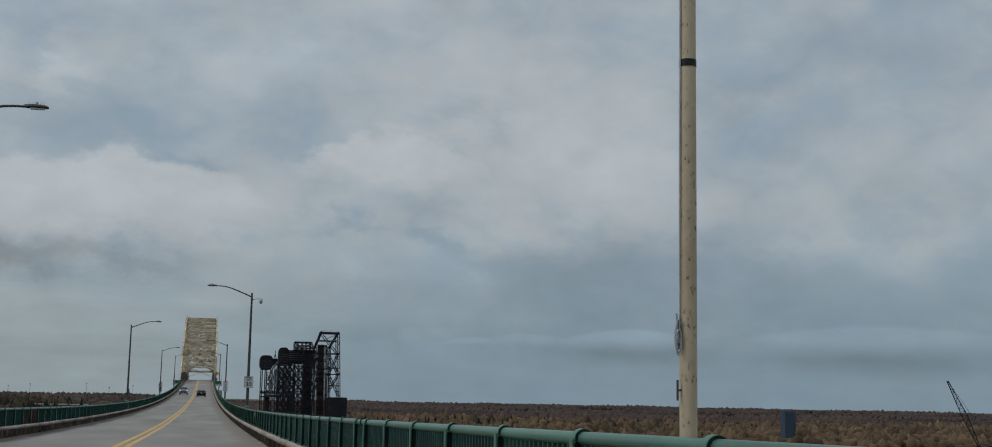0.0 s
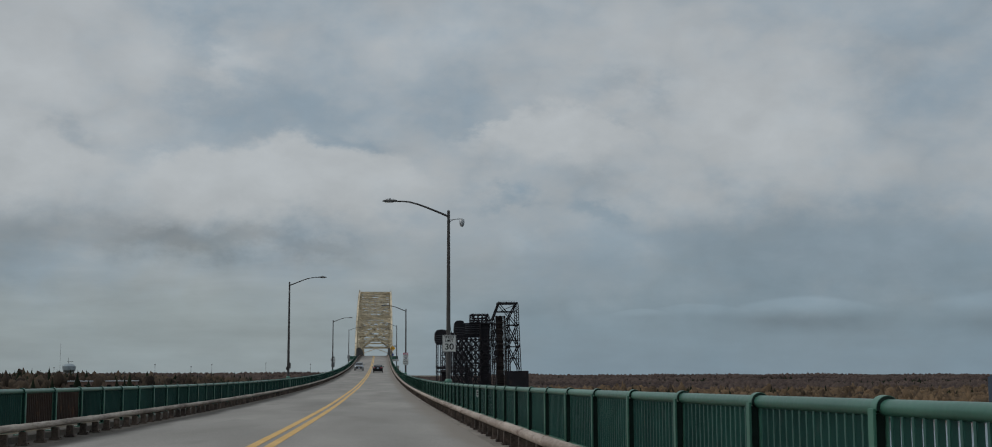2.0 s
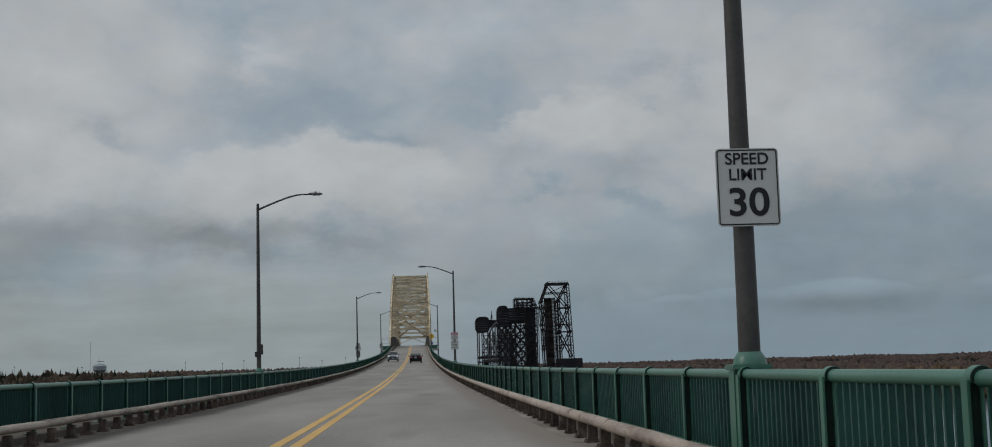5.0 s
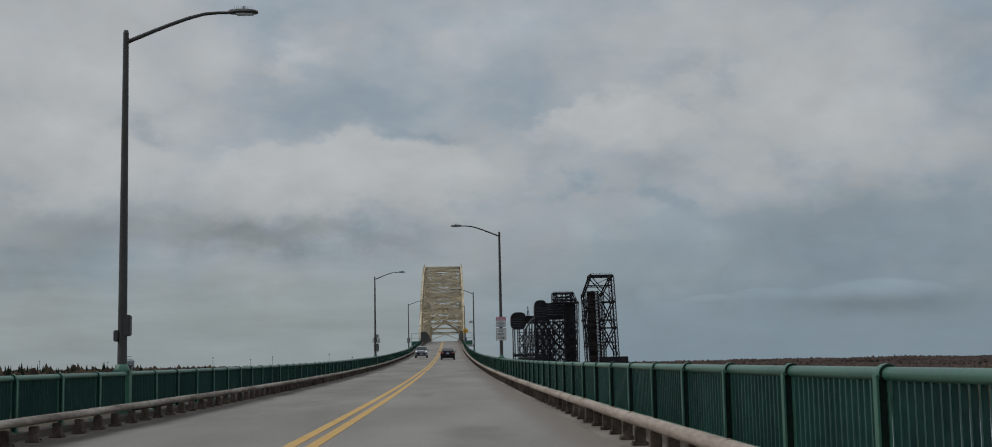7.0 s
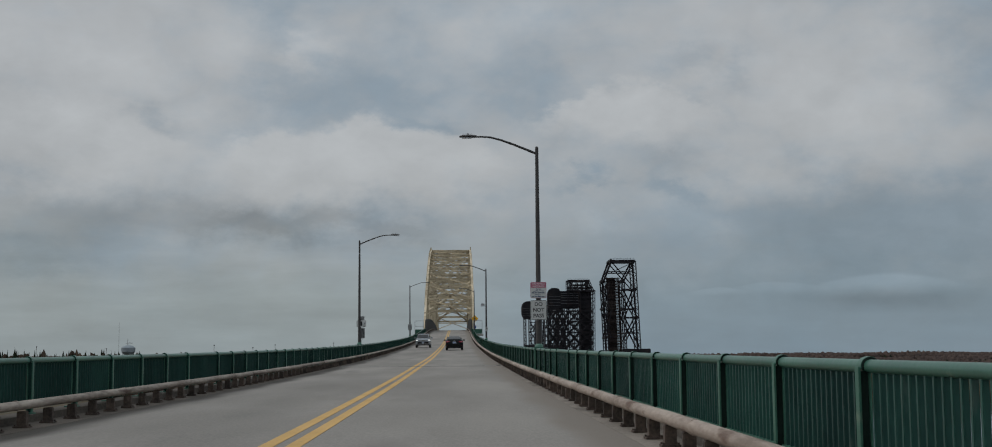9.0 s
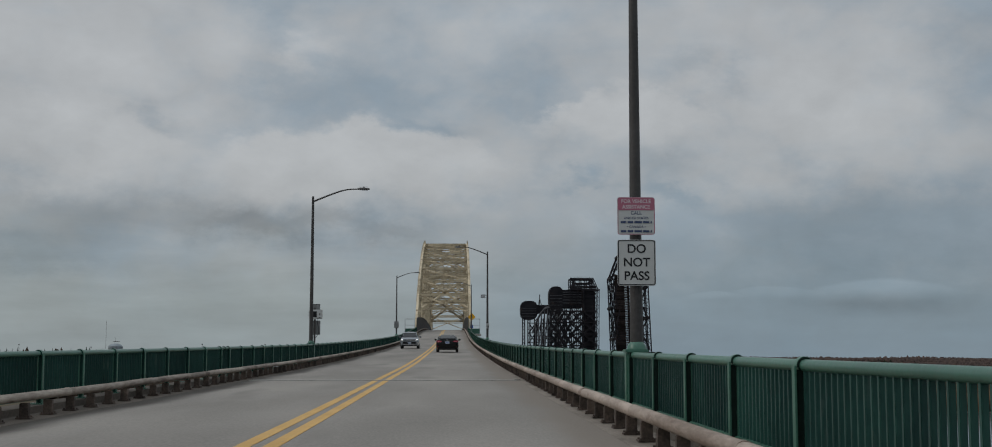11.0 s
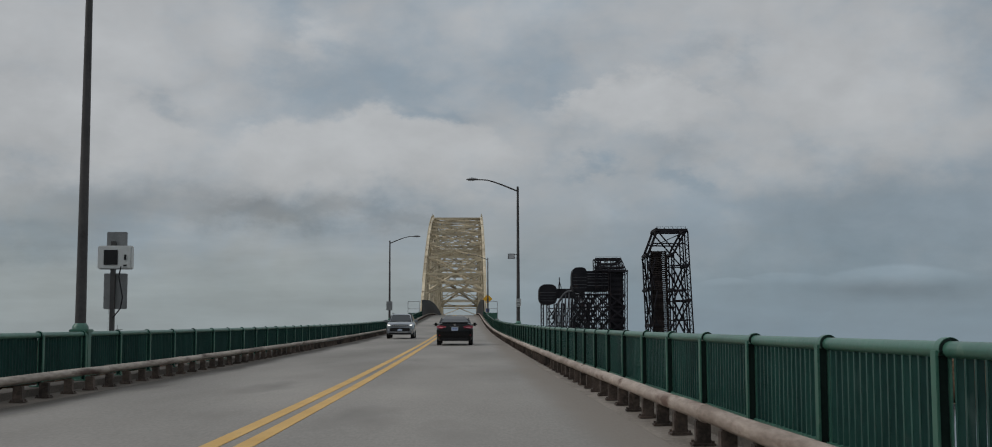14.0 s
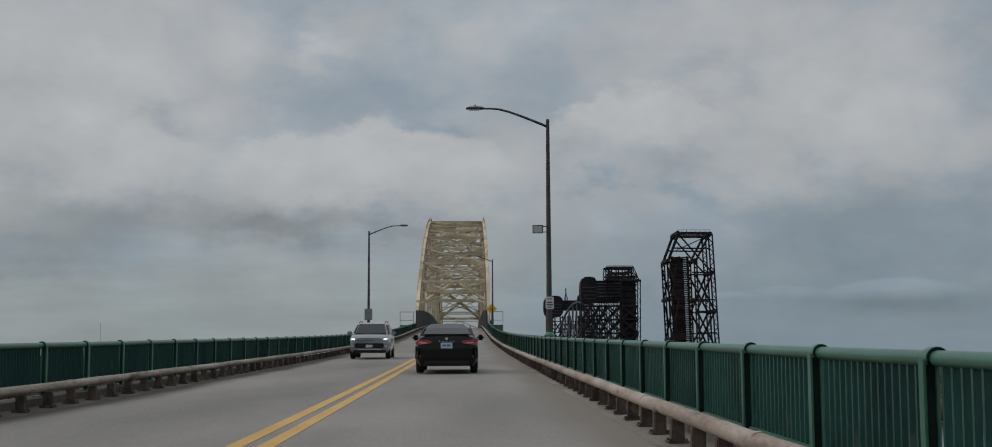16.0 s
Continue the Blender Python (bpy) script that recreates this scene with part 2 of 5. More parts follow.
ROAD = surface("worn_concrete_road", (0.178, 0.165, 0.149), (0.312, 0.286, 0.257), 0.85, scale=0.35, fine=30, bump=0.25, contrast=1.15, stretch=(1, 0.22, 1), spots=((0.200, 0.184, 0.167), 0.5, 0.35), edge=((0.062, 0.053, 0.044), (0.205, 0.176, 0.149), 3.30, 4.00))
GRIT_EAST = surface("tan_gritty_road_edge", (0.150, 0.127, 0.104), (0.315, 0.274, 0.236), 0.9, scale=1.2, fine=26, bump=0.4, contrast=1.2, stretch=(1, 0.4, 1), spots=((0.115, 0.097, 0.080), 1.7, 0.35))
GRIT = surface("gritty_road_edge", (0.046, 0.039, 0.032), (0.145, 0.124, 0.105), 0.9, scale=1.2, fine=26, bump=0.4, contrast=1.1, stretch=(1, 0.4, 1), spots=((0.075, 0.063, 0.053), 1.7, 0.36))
CONCRETE = surface("stained_concrete", (0.25, 0.235, 0.215), (0.40, 0.38, 0.35), 0.85, scale=0.8, fine=14, bump=0.3, spots=((0.13, 0.11, 0.09), 0.9, 0.34))
YELLOW = surface("worn_yellow_paint", (0.50, 0.290, 0.080), (0.64, 0.400, 0.140), 0.7, scale=0.7, fine=22, bump=0.1, spots=((0.30, 0.25, 0.16), 9.0, 0.30))
GREEN = surface("green_rail_paint", (0.024, 0.078, 0.056), (0.052, 0.130, 0.094), 0.5, scale=0.9, fine=18, bump=0.1, contrast=0.9, spots=((0.10, 0.19, 0.14), 5.0, 0.27), each=0.25)
GREEN_TUBE = surface("green_handrail_paint", (0.028, 0.104, 0.074), (0.068, 0.184, 0.131), 0.36, scale=0.8, fine=16, bump=0.08, contrast=1.0, spots=((0.16, 0.225, 0.165), 4.0, 0.27), each=0.55, spec=0.5)
# west railing's copy of the baluster green, its dimmer light put into the colour
GREEN_DIM = surface("dull_green_baluster_paint", (0.006, 0.028, 0.024), (0.019, 0.064, 0.053), 0.75, scale=0.7, fine=20, bump=0.06, contrast=1.0, stretch=(1, 1, 0.35), spots=((0.07, 0.11, 0.09), 3.0, 0.27), each=0.35, spec=0.15)
# recess shade of the post webs put into the colour; the dark sleeve shares it
SHADE_AND_SLEEVE = surface("blackened_green_paint", (0.006, 0.013, 0.011), (0.018, 0.036, 0.029), 0.8, scale=2.0, fine=20, bump=0.1, spec=0.15)
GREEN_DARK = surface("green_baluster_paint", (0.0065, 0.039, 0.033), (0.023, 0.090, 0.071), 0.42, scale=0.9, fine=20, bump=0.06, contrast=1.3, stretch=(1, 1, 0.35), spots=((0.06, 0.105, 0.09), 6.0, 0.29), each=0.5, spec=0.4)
PIPE = surface("weathered_tan_pipe", (0.205, 0.155, 0.122), (0.46, 0.378, 0.318), 0.65, scale=2.4, fine=22, bump=0.35, contrast=1.35, stretch=(1, 0.22, 1), spots=((0.13, 0.078, 0.055), 4.5, 0.36), each=0.35)
PIPE_WORN = surface("peeling_brown_pipe", (0.14, 0.11, 0.09), (0.42, 0.36, 0.305), 0.7, scale=2.2, fine=20, bump=0.4, contrast=1.5, stretch=(1, 0.18, 1), spots=((0.095, 0.062, 0.048), 4.0, 0.36), each=0.35)
PIPE_POST = surface("rusty_brown_post", (0.034, 0.027, 0.023), (0.130, 0.099, 0.081), 0.8, scale=5.0, fine=30, bump=0.3, contrast=1.3, spots=((0.19, 0.145, 0.12), 5.0, 0.33), each=0.5)
POLE = surface("dull_bronze_pole", (0.040, 0.038, 0.038), (0.085, 0.080, 0.077), 0.5, 0.2, scale=1.5, fine=20, bump=0.05)
BEIGE = surface("speckled_beige_pole", (0.37, 0.290, 0.195), (0.53, 0.440, 0.315), 0.55, scale=1.5, fine=25, bump=0.1, stretch=(1, 1, 0.5), spots=((0.10, 0.058, 0.030), 38.0, 0.33))
CREAM = surface("cream_steel_paint", (0.318, 0.258, 0.170), (0.650, 0.548, 0.385), 0.65, scale=0.35, fine=3, bump=0.05, contrast=1.2, spots=((0.19, 0.143, 0.092), 0.6, 0.37), each=0.6)
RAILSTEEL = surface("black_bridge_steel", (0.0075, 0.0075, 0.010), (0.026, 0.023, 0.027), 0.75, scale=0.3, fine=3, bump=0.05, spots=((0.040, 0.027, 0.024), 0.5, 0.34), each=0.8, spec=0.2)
TIMBER = surface("weathered_deck_timber", (0.018, 0.014, 0.014), (0.052, 0.041, 0.038), 0.9, scale=0.6, fine=6, bump=0.1, each=0.9, spec=0.1)
# lighter copy of the bridge steel: light on ledges, seams and truss put in
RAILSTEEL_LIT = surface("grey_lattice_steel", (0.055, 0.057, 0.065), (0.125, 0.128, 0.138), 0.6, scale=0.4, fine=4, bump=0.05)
SHIELD = surface("grey_shield_plate", (0.028, 0.029, 0.030), (0.060, 0.060, 0.059), 0.8, scale=0.4, fine=5, bump=0.1)
GALV = surface("galvanised_steel", (0.30, 0.31, 0.32), (0.47, 0.48, 0.49), 0.45, 0.6, scale=4, fine=40, bump=0.05)
SIGN_WHITE = surface("white_sign_sheet", (0.47, 0.48, 0.47), (0.57, 0.58, 0.565), 0.45, scale=2, fine=30, bump=0.0, contrast=0.5)
SIGN_BACK = surface("aluminium_sign_back", (0.16, 0.165, 0.165), (0.25, 0.255, 0.255), 0.5, 0.3, scale=3, fine=30, bump=0.0)
SIGN_YELLOW = surface("yellow_sign_sheet", (0.72, 0.36, 0.02), (0.84, 0.46, 0.04), 0.45, scale=2, fine=30, bump=0.0, contrast=0.5)
SIGN_PINK = surface("faded_red_sign_sheet", (0.36, 0.11, 0.17), (0.46, 0.17, 0.23), 0.5, scale=2, fine=30, bump=0.0, contrast=0.5)
SIGN_BLUE = plain("blue_sign_sheet", (0.02, 0.07, 0.30), 0.5)
INK = plain("black_sign_ink", (0.018, 0.018, 0.02), 0.5)
INK_BLUE = plain("dark_blue_sign_ink", (0.05, 0.07, 0.14), 0.5)
INK_PALE = plain("pale_sign_ink", (0.62, 0.56, 0.58), 0.5)
BLACK = plain("black_plastic", (0.012, 0.012, 0.013), 0.5)
RUBBER = surface("tyre_rubber", (0.012, 0.012, 0.012), (0.025, 0.025, 0.025), 0.85, scale=6, fine=60, bump=0.1)
ALLOY = plain("alloy_wheel", (0.42, 0.43, 0.44), 0.35, 0.9)
CARBLACK = surface("black_car_paint", (0.0025, 0.0025, 0.003), (0.005, 0.005, 0.006), 0.25, scale=2, fine=60, bump=0.0, contrast=0.4, coat=0.25, spec=0.18)
CARGREY = surface("silver_grey_car_paint", (0.20, 0.22, 0.245), (0.27, 0.29, 0.315), 0.3, 0.4, scale=2, fine=60, bump=0.0, contrast=0.4, coat=1.0)
CARGLASS = plain("dark_car_glass", (0.008, 0.010, 0.012), 0.06, 0.0, 0.0, spec=0.55)
TAIL = plain("red_tail_lens", (0.20, 0.012, 0.026), 0.2, 0.0, 0.5, 0.08, spec=0.5)
TAIL_PALE = plain("pale_pink_lens", (0.50, 0.16, 0.19), 0.25, 0.0, 0.4, 0.0, spec=0.5)
HEADLIGHT = plain("lit_headlamp", (1.0, 0.97, 0.90), 0.2, 0.0, 0.0, 1.3)
PLATE = plain("pale_number_plate", (0.42, 0.48, 0.60), 0.5)
CHROME = plain("chrome", (0.7, 0.7, 0.72), 0.15, 1.0)
LAMPGLASS = plain("lamp_lens", (0.55, 0.58, 0.60), 0.25)
EARTH = surface("dry_autumn_ground", (0.055, 0.045, 0.028), (0.12, 0.095, 0.058), 0.95, scale=0.01, fine=0.12, bump=0.0)
WATER = surface("grey_river_water", (0.05, 0.065, 0.075), (0.07, 0.085, 0.095), 0.12, scale=0.02, fine=0.3, bump=0.3)
WOOD_MIXED = surface("autumn_treetops", (0.042, 0.031, 0.023), (0.178, 0.118, 0.070), 0.95, scale=0.012, fine=0.9, bump=0.0, contrast=1.2, island=0.5, spec=0.05, spots=((0.070, 0.047, 0.034), 0.02, 0.37))
WOOD_WEST = surface("brown_bare_treetops", (0.024, 0.019, 0.016), (0.088, 0.064, 0.045), 0.95, spec=0.05, scale=0.007, fine=0.9, bump=0.0, contrast=1.0, island=0.8)
WOOD_DARK = surface("conifer_treetops", (0.008, 0.012, 0.008), (0.024, 0.030, 0.017), 0.95, spec=0.05, scale=0.02, fine=0.9, bump=0.0, island=0.6)
WOOD_FAR = surface("bare_brown_treetops", (0.038, 0.030, 0.030), (0.112, 0.081, 0.067), 0.95, spec=0.05, scale=0.004, fine=0.5, bump=0.0, contrast=0.9, island=0.4)
BRICK = surface("dull_brick_wall", (0.10, 0.062, 0.050), (0.17, 0.11, 0.085), 0.9, scale=0.1, fine=1.0, bump=0.0)
ROOF = surface("pale_flat_roof", (0.30, 0.31, 0.32), (0.42, 0.43, 0.44), 0.8, scale=0.05, fine=0.5, bump=0.0)
TANK = surface("pale_blue_tank_paint", (0.19, 0.225, 0.245), (0.28, 0.32, 0.345), 0.6, scale=0.1, fine=1.0, bump=0.0)
SLATE = surface("slate_blue_tower_panels", (0.035, 0.055, 0.080), (0.06, 0.085, 0.12), 0.6, scale=0.05, fine=0.6, bump=0.0)
SILT = surface("steel_expansion_teeth", (0.20, 0.193, 0.178), (0.40, 0.386, 0.356), 0.65, 0.0, scale=4, fine=30, bump=0.2, spots=((0.16, 0.15, 0.135), 3.0, 0.33))
RUST = surface("rusted_rail_panel", (0.030, 0.022, 0.018), (0.075, 0.048, 0.036), 0.8, scale=1.2, fine=18, bump=0.2, spots=((0.10, 0.055, 0.035), 3.0, 0.35))

# ---- shapes ----


def part(name, bm, material, parent=None, label="", smooth=False):
    """Links a bmesh as one mesh object, under a thing or a part if one is given."""
    me = bpy.data.meshes.new(name)
    bm.to_mesh(me)
    bm.free()
    me.materials.append(material)
    if smooth:
        for p in me.polygons:
            p.use_smooth = True
        me.set_sharp_from_angle(angle=radians(38))
    ob = new(name, me)
    if parent is not None:
        ob.parent = parent
    if label:
        tagged(ob, label)
    return ob


def again(ob, m, parent=None):
    """The same mesh once more, as an object of its own."""
    twin = new(ob.name.split(".")[0], ob.data)
    twin.matrix_basis = m
    twin.parent = parent if parent is not None else ob.parent
    return twin


def box(bm, centre, size, turn=None):
    m = Matrix.Translation(centre) @ (turn.to_4x4() if turn else Matrix()) @ Matrix.Diagonal((*size, 1))
    return bmesh.ops.create_cube(bm, size=1, matrix=m)["verts"]


def soft_box(bm, centre, size, edge=0.01, turn=None):
    tmp = bmesh.new()
    bmesh.ops.create_cube(tmp, size=1, matrix=Matrix.Diagonal((*size, 1)))
    bmesh.ops.bevel(tmp, geom=tmp.edges[:], offset=edge, segments=2, affect="EDGES")
    tmp.transform(Matrix.Translation(centre) @ (turn.to_4x4() if turn else Matrix()))
    me = bpy.data.meshes.new("tmp")
    tmp.to_mesh(me)
    tmp.free()
    bm.from_mesh(me)
    bpy.data.meshes.remove(me)


def beam(bm, p, q, w, h=None, up=(0, 0, 1)):
    """A square bar from p to q, w wide and h high."""
    p, q = Vector(p), Vector(q)
    along = (q - p)
    length = along.length
    along.normalize()
    side = along.cross(Vector(up))
    if side.length < 1e-4:
        side = along.cross(Vector((0, 1, 0)))
    side.normalize()
    top = side.cross(along)
    m = Matrix((side, along, top)).transposed().to_4x4()
    m.translation = (p + q) / 2
    bmesh.ops.create_cube(bm, size=1, matrix=m @ Matrix.Diagonal((w, length, h or w, 1)))


def tube(bm, points, radii, n=10, cap=True):
    """A round bar along a line of points."""
    points = [Vector(p) for p in points]
    if isinstance(radii, (int, float)):
        radii = [radii] * len(points)
    rings = []
    for i, p in enumerate(points):
        d = (points[min(i + 1, len(points) - 1)] - points[max(i - 1, 0)]).normalized()
        a = d.cross(Vector((0, 0, 1)) if abs(d.z) < 0.95 else Vector((0, 1, 0))).normalized()
        b = d.cross(a)
        rings.append([bm.verts.new(p + radii[i] * (a * math.cos(2 * math.pi * k / n) + b * math.sin(2 * math.pi * k / n))) for k in range(n)])
    for r, s in zip(rings, rings[1:]):
        for k in range(n):
            bm.faces.new((r[k], r[(k + 1) % n], s[(k + 1) % n], s[k]))
    if cap:
        bm.faces.new(rings[0][::-1])
        bm.faces.new(rings[-1])
    bmesh.ops.recalc_face_normals(bm, faces=bm.faces)


def strip(bm, ring, stations, closed=True):
    """Sweeps a section (x, z) along the bridge; stations: y values."""
    rows = [[bm.verts.new((x, y, grade(y) + z)) for x, z in ring] for y in stations]
    n = len(ring)
    for r, s in zip(rows, rows[1:]):
        for k in range(n if closed else n - 1):
            bm.faces.new((r[k], r[(k + 1) % n], s[(k + 1) % n], s[k]))
    if closed:
        bm.faces.new(rows[0])
        bm.faces.new(rows[-1][::-1])
    bmesh.ops.recalc_face_normals(bm, faces=bm.faces)


def empty(name, m, label, category, group="", kind=""):
    e = new(name)
    e.empty_display_size = 0.2
    e.matrix_basis = m
    return tagged(e, label, category, group, kind)


# the road's height every 20 m from y = -100: a long sag, then the climb to the arch
HEIGHTS = (1.30, 1.04, 0.78, 0.52, 0.258, 0.0, -0.217, -0.384, -0.50, -0.56, -0.569, -0.542, -0.466, -0.346, -0.168, 0.045, 0.319, 0.639, 0.988, 1.381, 1.839,
           2.381, 3.013, 3.734, 4.45, 5.12, 5.68, 6.10, 6.38, 6.52, 6.56, 6.50, 6.36, 6.12, 5.80, 5.40, 4.90, 4.40, 3.9)


def grade(y):
    u = min(max((y + 100) / 20, 0.0), len(HEIGHTS) - 1.001)
    j = int(u)
    s = u - j
    a, b, c, d = (HEIGHTS[min(max(k, 0), len(HEIGHTS) - 1)] for k in (j - 1, j, j + 1, j + 2))
    return b + 0.5 * s * (c - a + s * (2 * a - 5 * b + 4 * c - d + s * (3 * (b - c) + d - a)))


def slope(y):
    return math.degrees(math.atan((grade(y + 0.5) - grade(y - 0.5))))


START, END = -90.0, 640.0
stations = [START + i * 5 for i in range(int((END - START) / 5) + 1)]
WATER_Z = -27.0

# ---- the deck ----
bm = bmesh.new()
strip(bm, [(-4.25, 0.0), (4.25, 0.0), (4.25, -0.25), (-4.25, -0.25)], stations)
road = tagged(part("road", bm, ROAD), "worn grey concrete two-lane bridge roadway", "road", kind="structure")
for side, word in ((-1, "west"), (1, "east")):
    bm = bmesh.new()
    ring = [(side * x, z) for x, z in ((4.25, 0.003), (4.86, 0.012), (4.86, 0.13), (5.34, 0.13), (5.34, -0.25), (4.25, -0.25))]
    strip(bm, ring, stations)
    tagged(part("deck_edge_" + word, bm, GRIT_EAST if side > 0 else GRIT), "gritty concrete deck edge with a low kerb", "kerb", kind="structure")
bm = bmesh.new()
for x in (-4.2, -1.4, 1.4, 4.2):
    strip(bm, [(x - 0.2, -0.25), (x + 0.2, -0.25), (x + 0.2, -1.9), (x - 0.2, -1.9)], stations)
tagged(part("deck_girders", bm, CREAM), "cream steel girders under the bridge deck", "girder", kind="structure")
WANDER = ((-90, 0.0), (57, -0.02), (102, -0.07), (131, -0.06), (177, -0.07), (210, 0.01), (260, 0.03), (640, 0.03))


def centre(y):
    """How far the painted centre strays from the middle of the road."""
    for (a, p), (b, q) in zip(WANDER, WANDER[1:]):
        if y <= b:
            t = (y - a) / (b - a)
            return p + (q - p) * t * t * (3 - 2 * t)
    return WANDER[-1][1]


for side in (-1, 1):
    bm = bmesh.new()
    rows = []
    for y in stations:
        x = centre(y) + side * 0.166
        rows.append([bm.verts.new((x + dx, y, grade(y) + dz)) for dx, dz in ((-0.092, 0.0), (0.092, 0.0), (0.092, 0.006), (-0.092, 0.006))])
    for r, q in zip(rows, rows[1:]):
        for k in range(4):
            bm.faces.new((r[k], r[(k + 1) % 4], q[(k + 1) % 4], q[k]))
    bmesh.ops.recalc_face_normals(bm, faces=bm.faces)
    tagged(part("road_marking", bm, YELLOW), "worn solid yellow centre line on the road", "road marking", kind="structure")
piers = [y for y in range(-70, 400, 47)] + [592, 625]
for y in piers:
    h = grade(y) - 1.9 - (WATER_Z - 2)
    e = empty("bridge_pier", pose(0, y, WATER_Z - 2), "concrete bridge pier standing in the river flats", "pier", "piers under the deck", "structure")
    for x in (-3.6, 3.6):
        c = bmesh.new()
        soft_box(c, (x, 0, (h - 1.2) / 2), (1.5, 1.5, h - 1.2), 0.05)
        part("column", c, CONCRETE, e)
    c = bmesh.new()
    soft_box(c, (0, 0, h - 0.6), (10.0, 1.8, 1.2), 0.06)
    part("cap_beam", c, CONCRETE, e)

# ---- finger joint across the road ----
joint = empty("expansion_joint", pose(0, 179.9, grade(179.9)), "steel finger expansion joint across the roadway", "expansion joint", "", "structure")
for shift, deep in ((-0.33, 0.34), (0.35, 0.38)):
    bm = bmesh.new()
    soft_box(bm, (0, shift, 0.003), (8.3, deep, 0.016), 0.003)
    part("header_plate", bm, SILT, joint)
bm = bmesh.new()
box(bm, (0, 0, 0.001), (8.3, 0.34, 0.009))
part("joint_gap", bm, BLACK, joint)
bm = bmesh.new()
ring = [(-0.030, -0.12), (0.030, -0.12), (0.019, 0.12), (-0.019, 0.12)]
lo = [bm.verts.new((x, y, -0.004)) for x, y in ring]
hi = [bm.verts.new((x, y, 0.008)) for x, y in ring]
bm.faces.new(hi)
for k in range(4):
    bm.faces.new((lo[k], lo[(k + 1) % 4], hi[(k + 1) % 4], hi[k]))
first_tooth = part("tooth", bm, SILT, joint)
first_tooth.matrix_basis = pose(-4.1, -0.04, 0.003)
for i in range(1, 120):
    again(first_tooth, pose(-4.1 + i * 0.0685, 0.04 if i % 2 else -0.04, 0.003, 0, 0, 180 if i % 2 else 0))
bm = bmesh.new()
soft_box(bm, (4.22, 0.05, 0.02), (0.20, 0.50, 0.05), 0.012)
part("cover_plate", bm, CONCRETE, joint)

# ---- green railings ----
BAY = 2.434


def post_line():
    """The posts' places along the bridge, bay by bay, broken at the joints."""
    ys = []
    for first, low, high in ((-6.34, START + 5, 1.5), (9.63, 2.0, 23.0), (9.53, 23.0, 147.6), (154.84, 148.3, 179.6), (180.60, 180.3, 389.0)):
        k = math.ceil((low - first) / BAY)
        while first + k * BAY <= high:
            ys.append(round(first + k * BAY, 3))
            k += 1
    return ys


POSTS = post_line()
TUBE_R = 0.049
TUBE_Z = 1.004


def post_mesh():
    bm = bmesh.new()
    # an I-section: flange to the road, thin web, flange behind
    soft_box(bm, (-0.080, 0, 0.565), (0.018, 0.088, 0.87), 0.004)
    soft_box(bm, (-0.002, 0, 0.55), (0.016, 0.088, 0.84), 0.004)
    # a collar that wraps the handrail
    ring = []
    for k in range(13):
        a = math.pi * (k / 12) * 1.16 - 0.08 * math.pi
        ring.append((math.cos(a), math.sin(a)))
    rows = []
    for y in (-0.042, 0.042):
        rows.append([bm.verts.new(((TUBE_R + 0.022) * c, y, TUBE_Z + (TUBE_R + 0.022) * s)) for c, s in ring] + [bm.verts.new(((TUBE_R + 0.015) * c, y, TUBE_Z + (TUBE_R + 0.015) * s)) for c, s in ring[::-1]])
    n = len(rows[0])
    for k in range(n):
        bm.faces.new((rows[0][k], rows[0][(k + 1) % n], rows[1][(k + 1) % n], rows[1][k]))
    for r in rows:
        for k in range(12):
            bm.faces.new((r[k], r[k + 1], r[n - 2 - k], r[n - 1 - k]))
    box(bm, (0, 0, 0.14), (0.24, 0.16, 0.025))
    bmesh.ops.recalc_face_normals(bm, faces=bm.faces)
    return bm


def web_mesh():
    bm = bmesh.new()
    box(bm, (-0.0405, 0, 0.55), (0.059, 0.030, 0.84))
    # ring filling the collar gap, the gap's shade put into its colour
    ring = [(math.cos(a), math.sin(a)) for a in (math.pi * (k / 12) * 1.16 - 0.08 * math.pi for k in range(13))]
    rows = [[[bm.verts.new((r * c, y, TUBE_Z + r * s)) for c, s in ring] for r in (TUBE_R * 0.9, TUBE_R + 0.018)] for y in (-0.046, 0.046)]
    for k in range(12):
        for inner, outer in rows:
            bm.faces.new((inner[k], inner[k + 1], outer[k + 1], outer[k]))
        bm.faces.new((rows[0][1][k], rows[0][1][k + 1], rows[1][1][k + 1], rows[1][1][k]))
    bmesh.ops.recalc_face_normals(bm, faces=bm.faces)
    return bm


def baluster(bm, y, bottom=0.262, top=0.985):
    """A square picket with its corners eased."""
    soft_box(bm, (0.0, y, (bottom + top) / 2), (0.044, 0.040, top - bottom), 0.005)


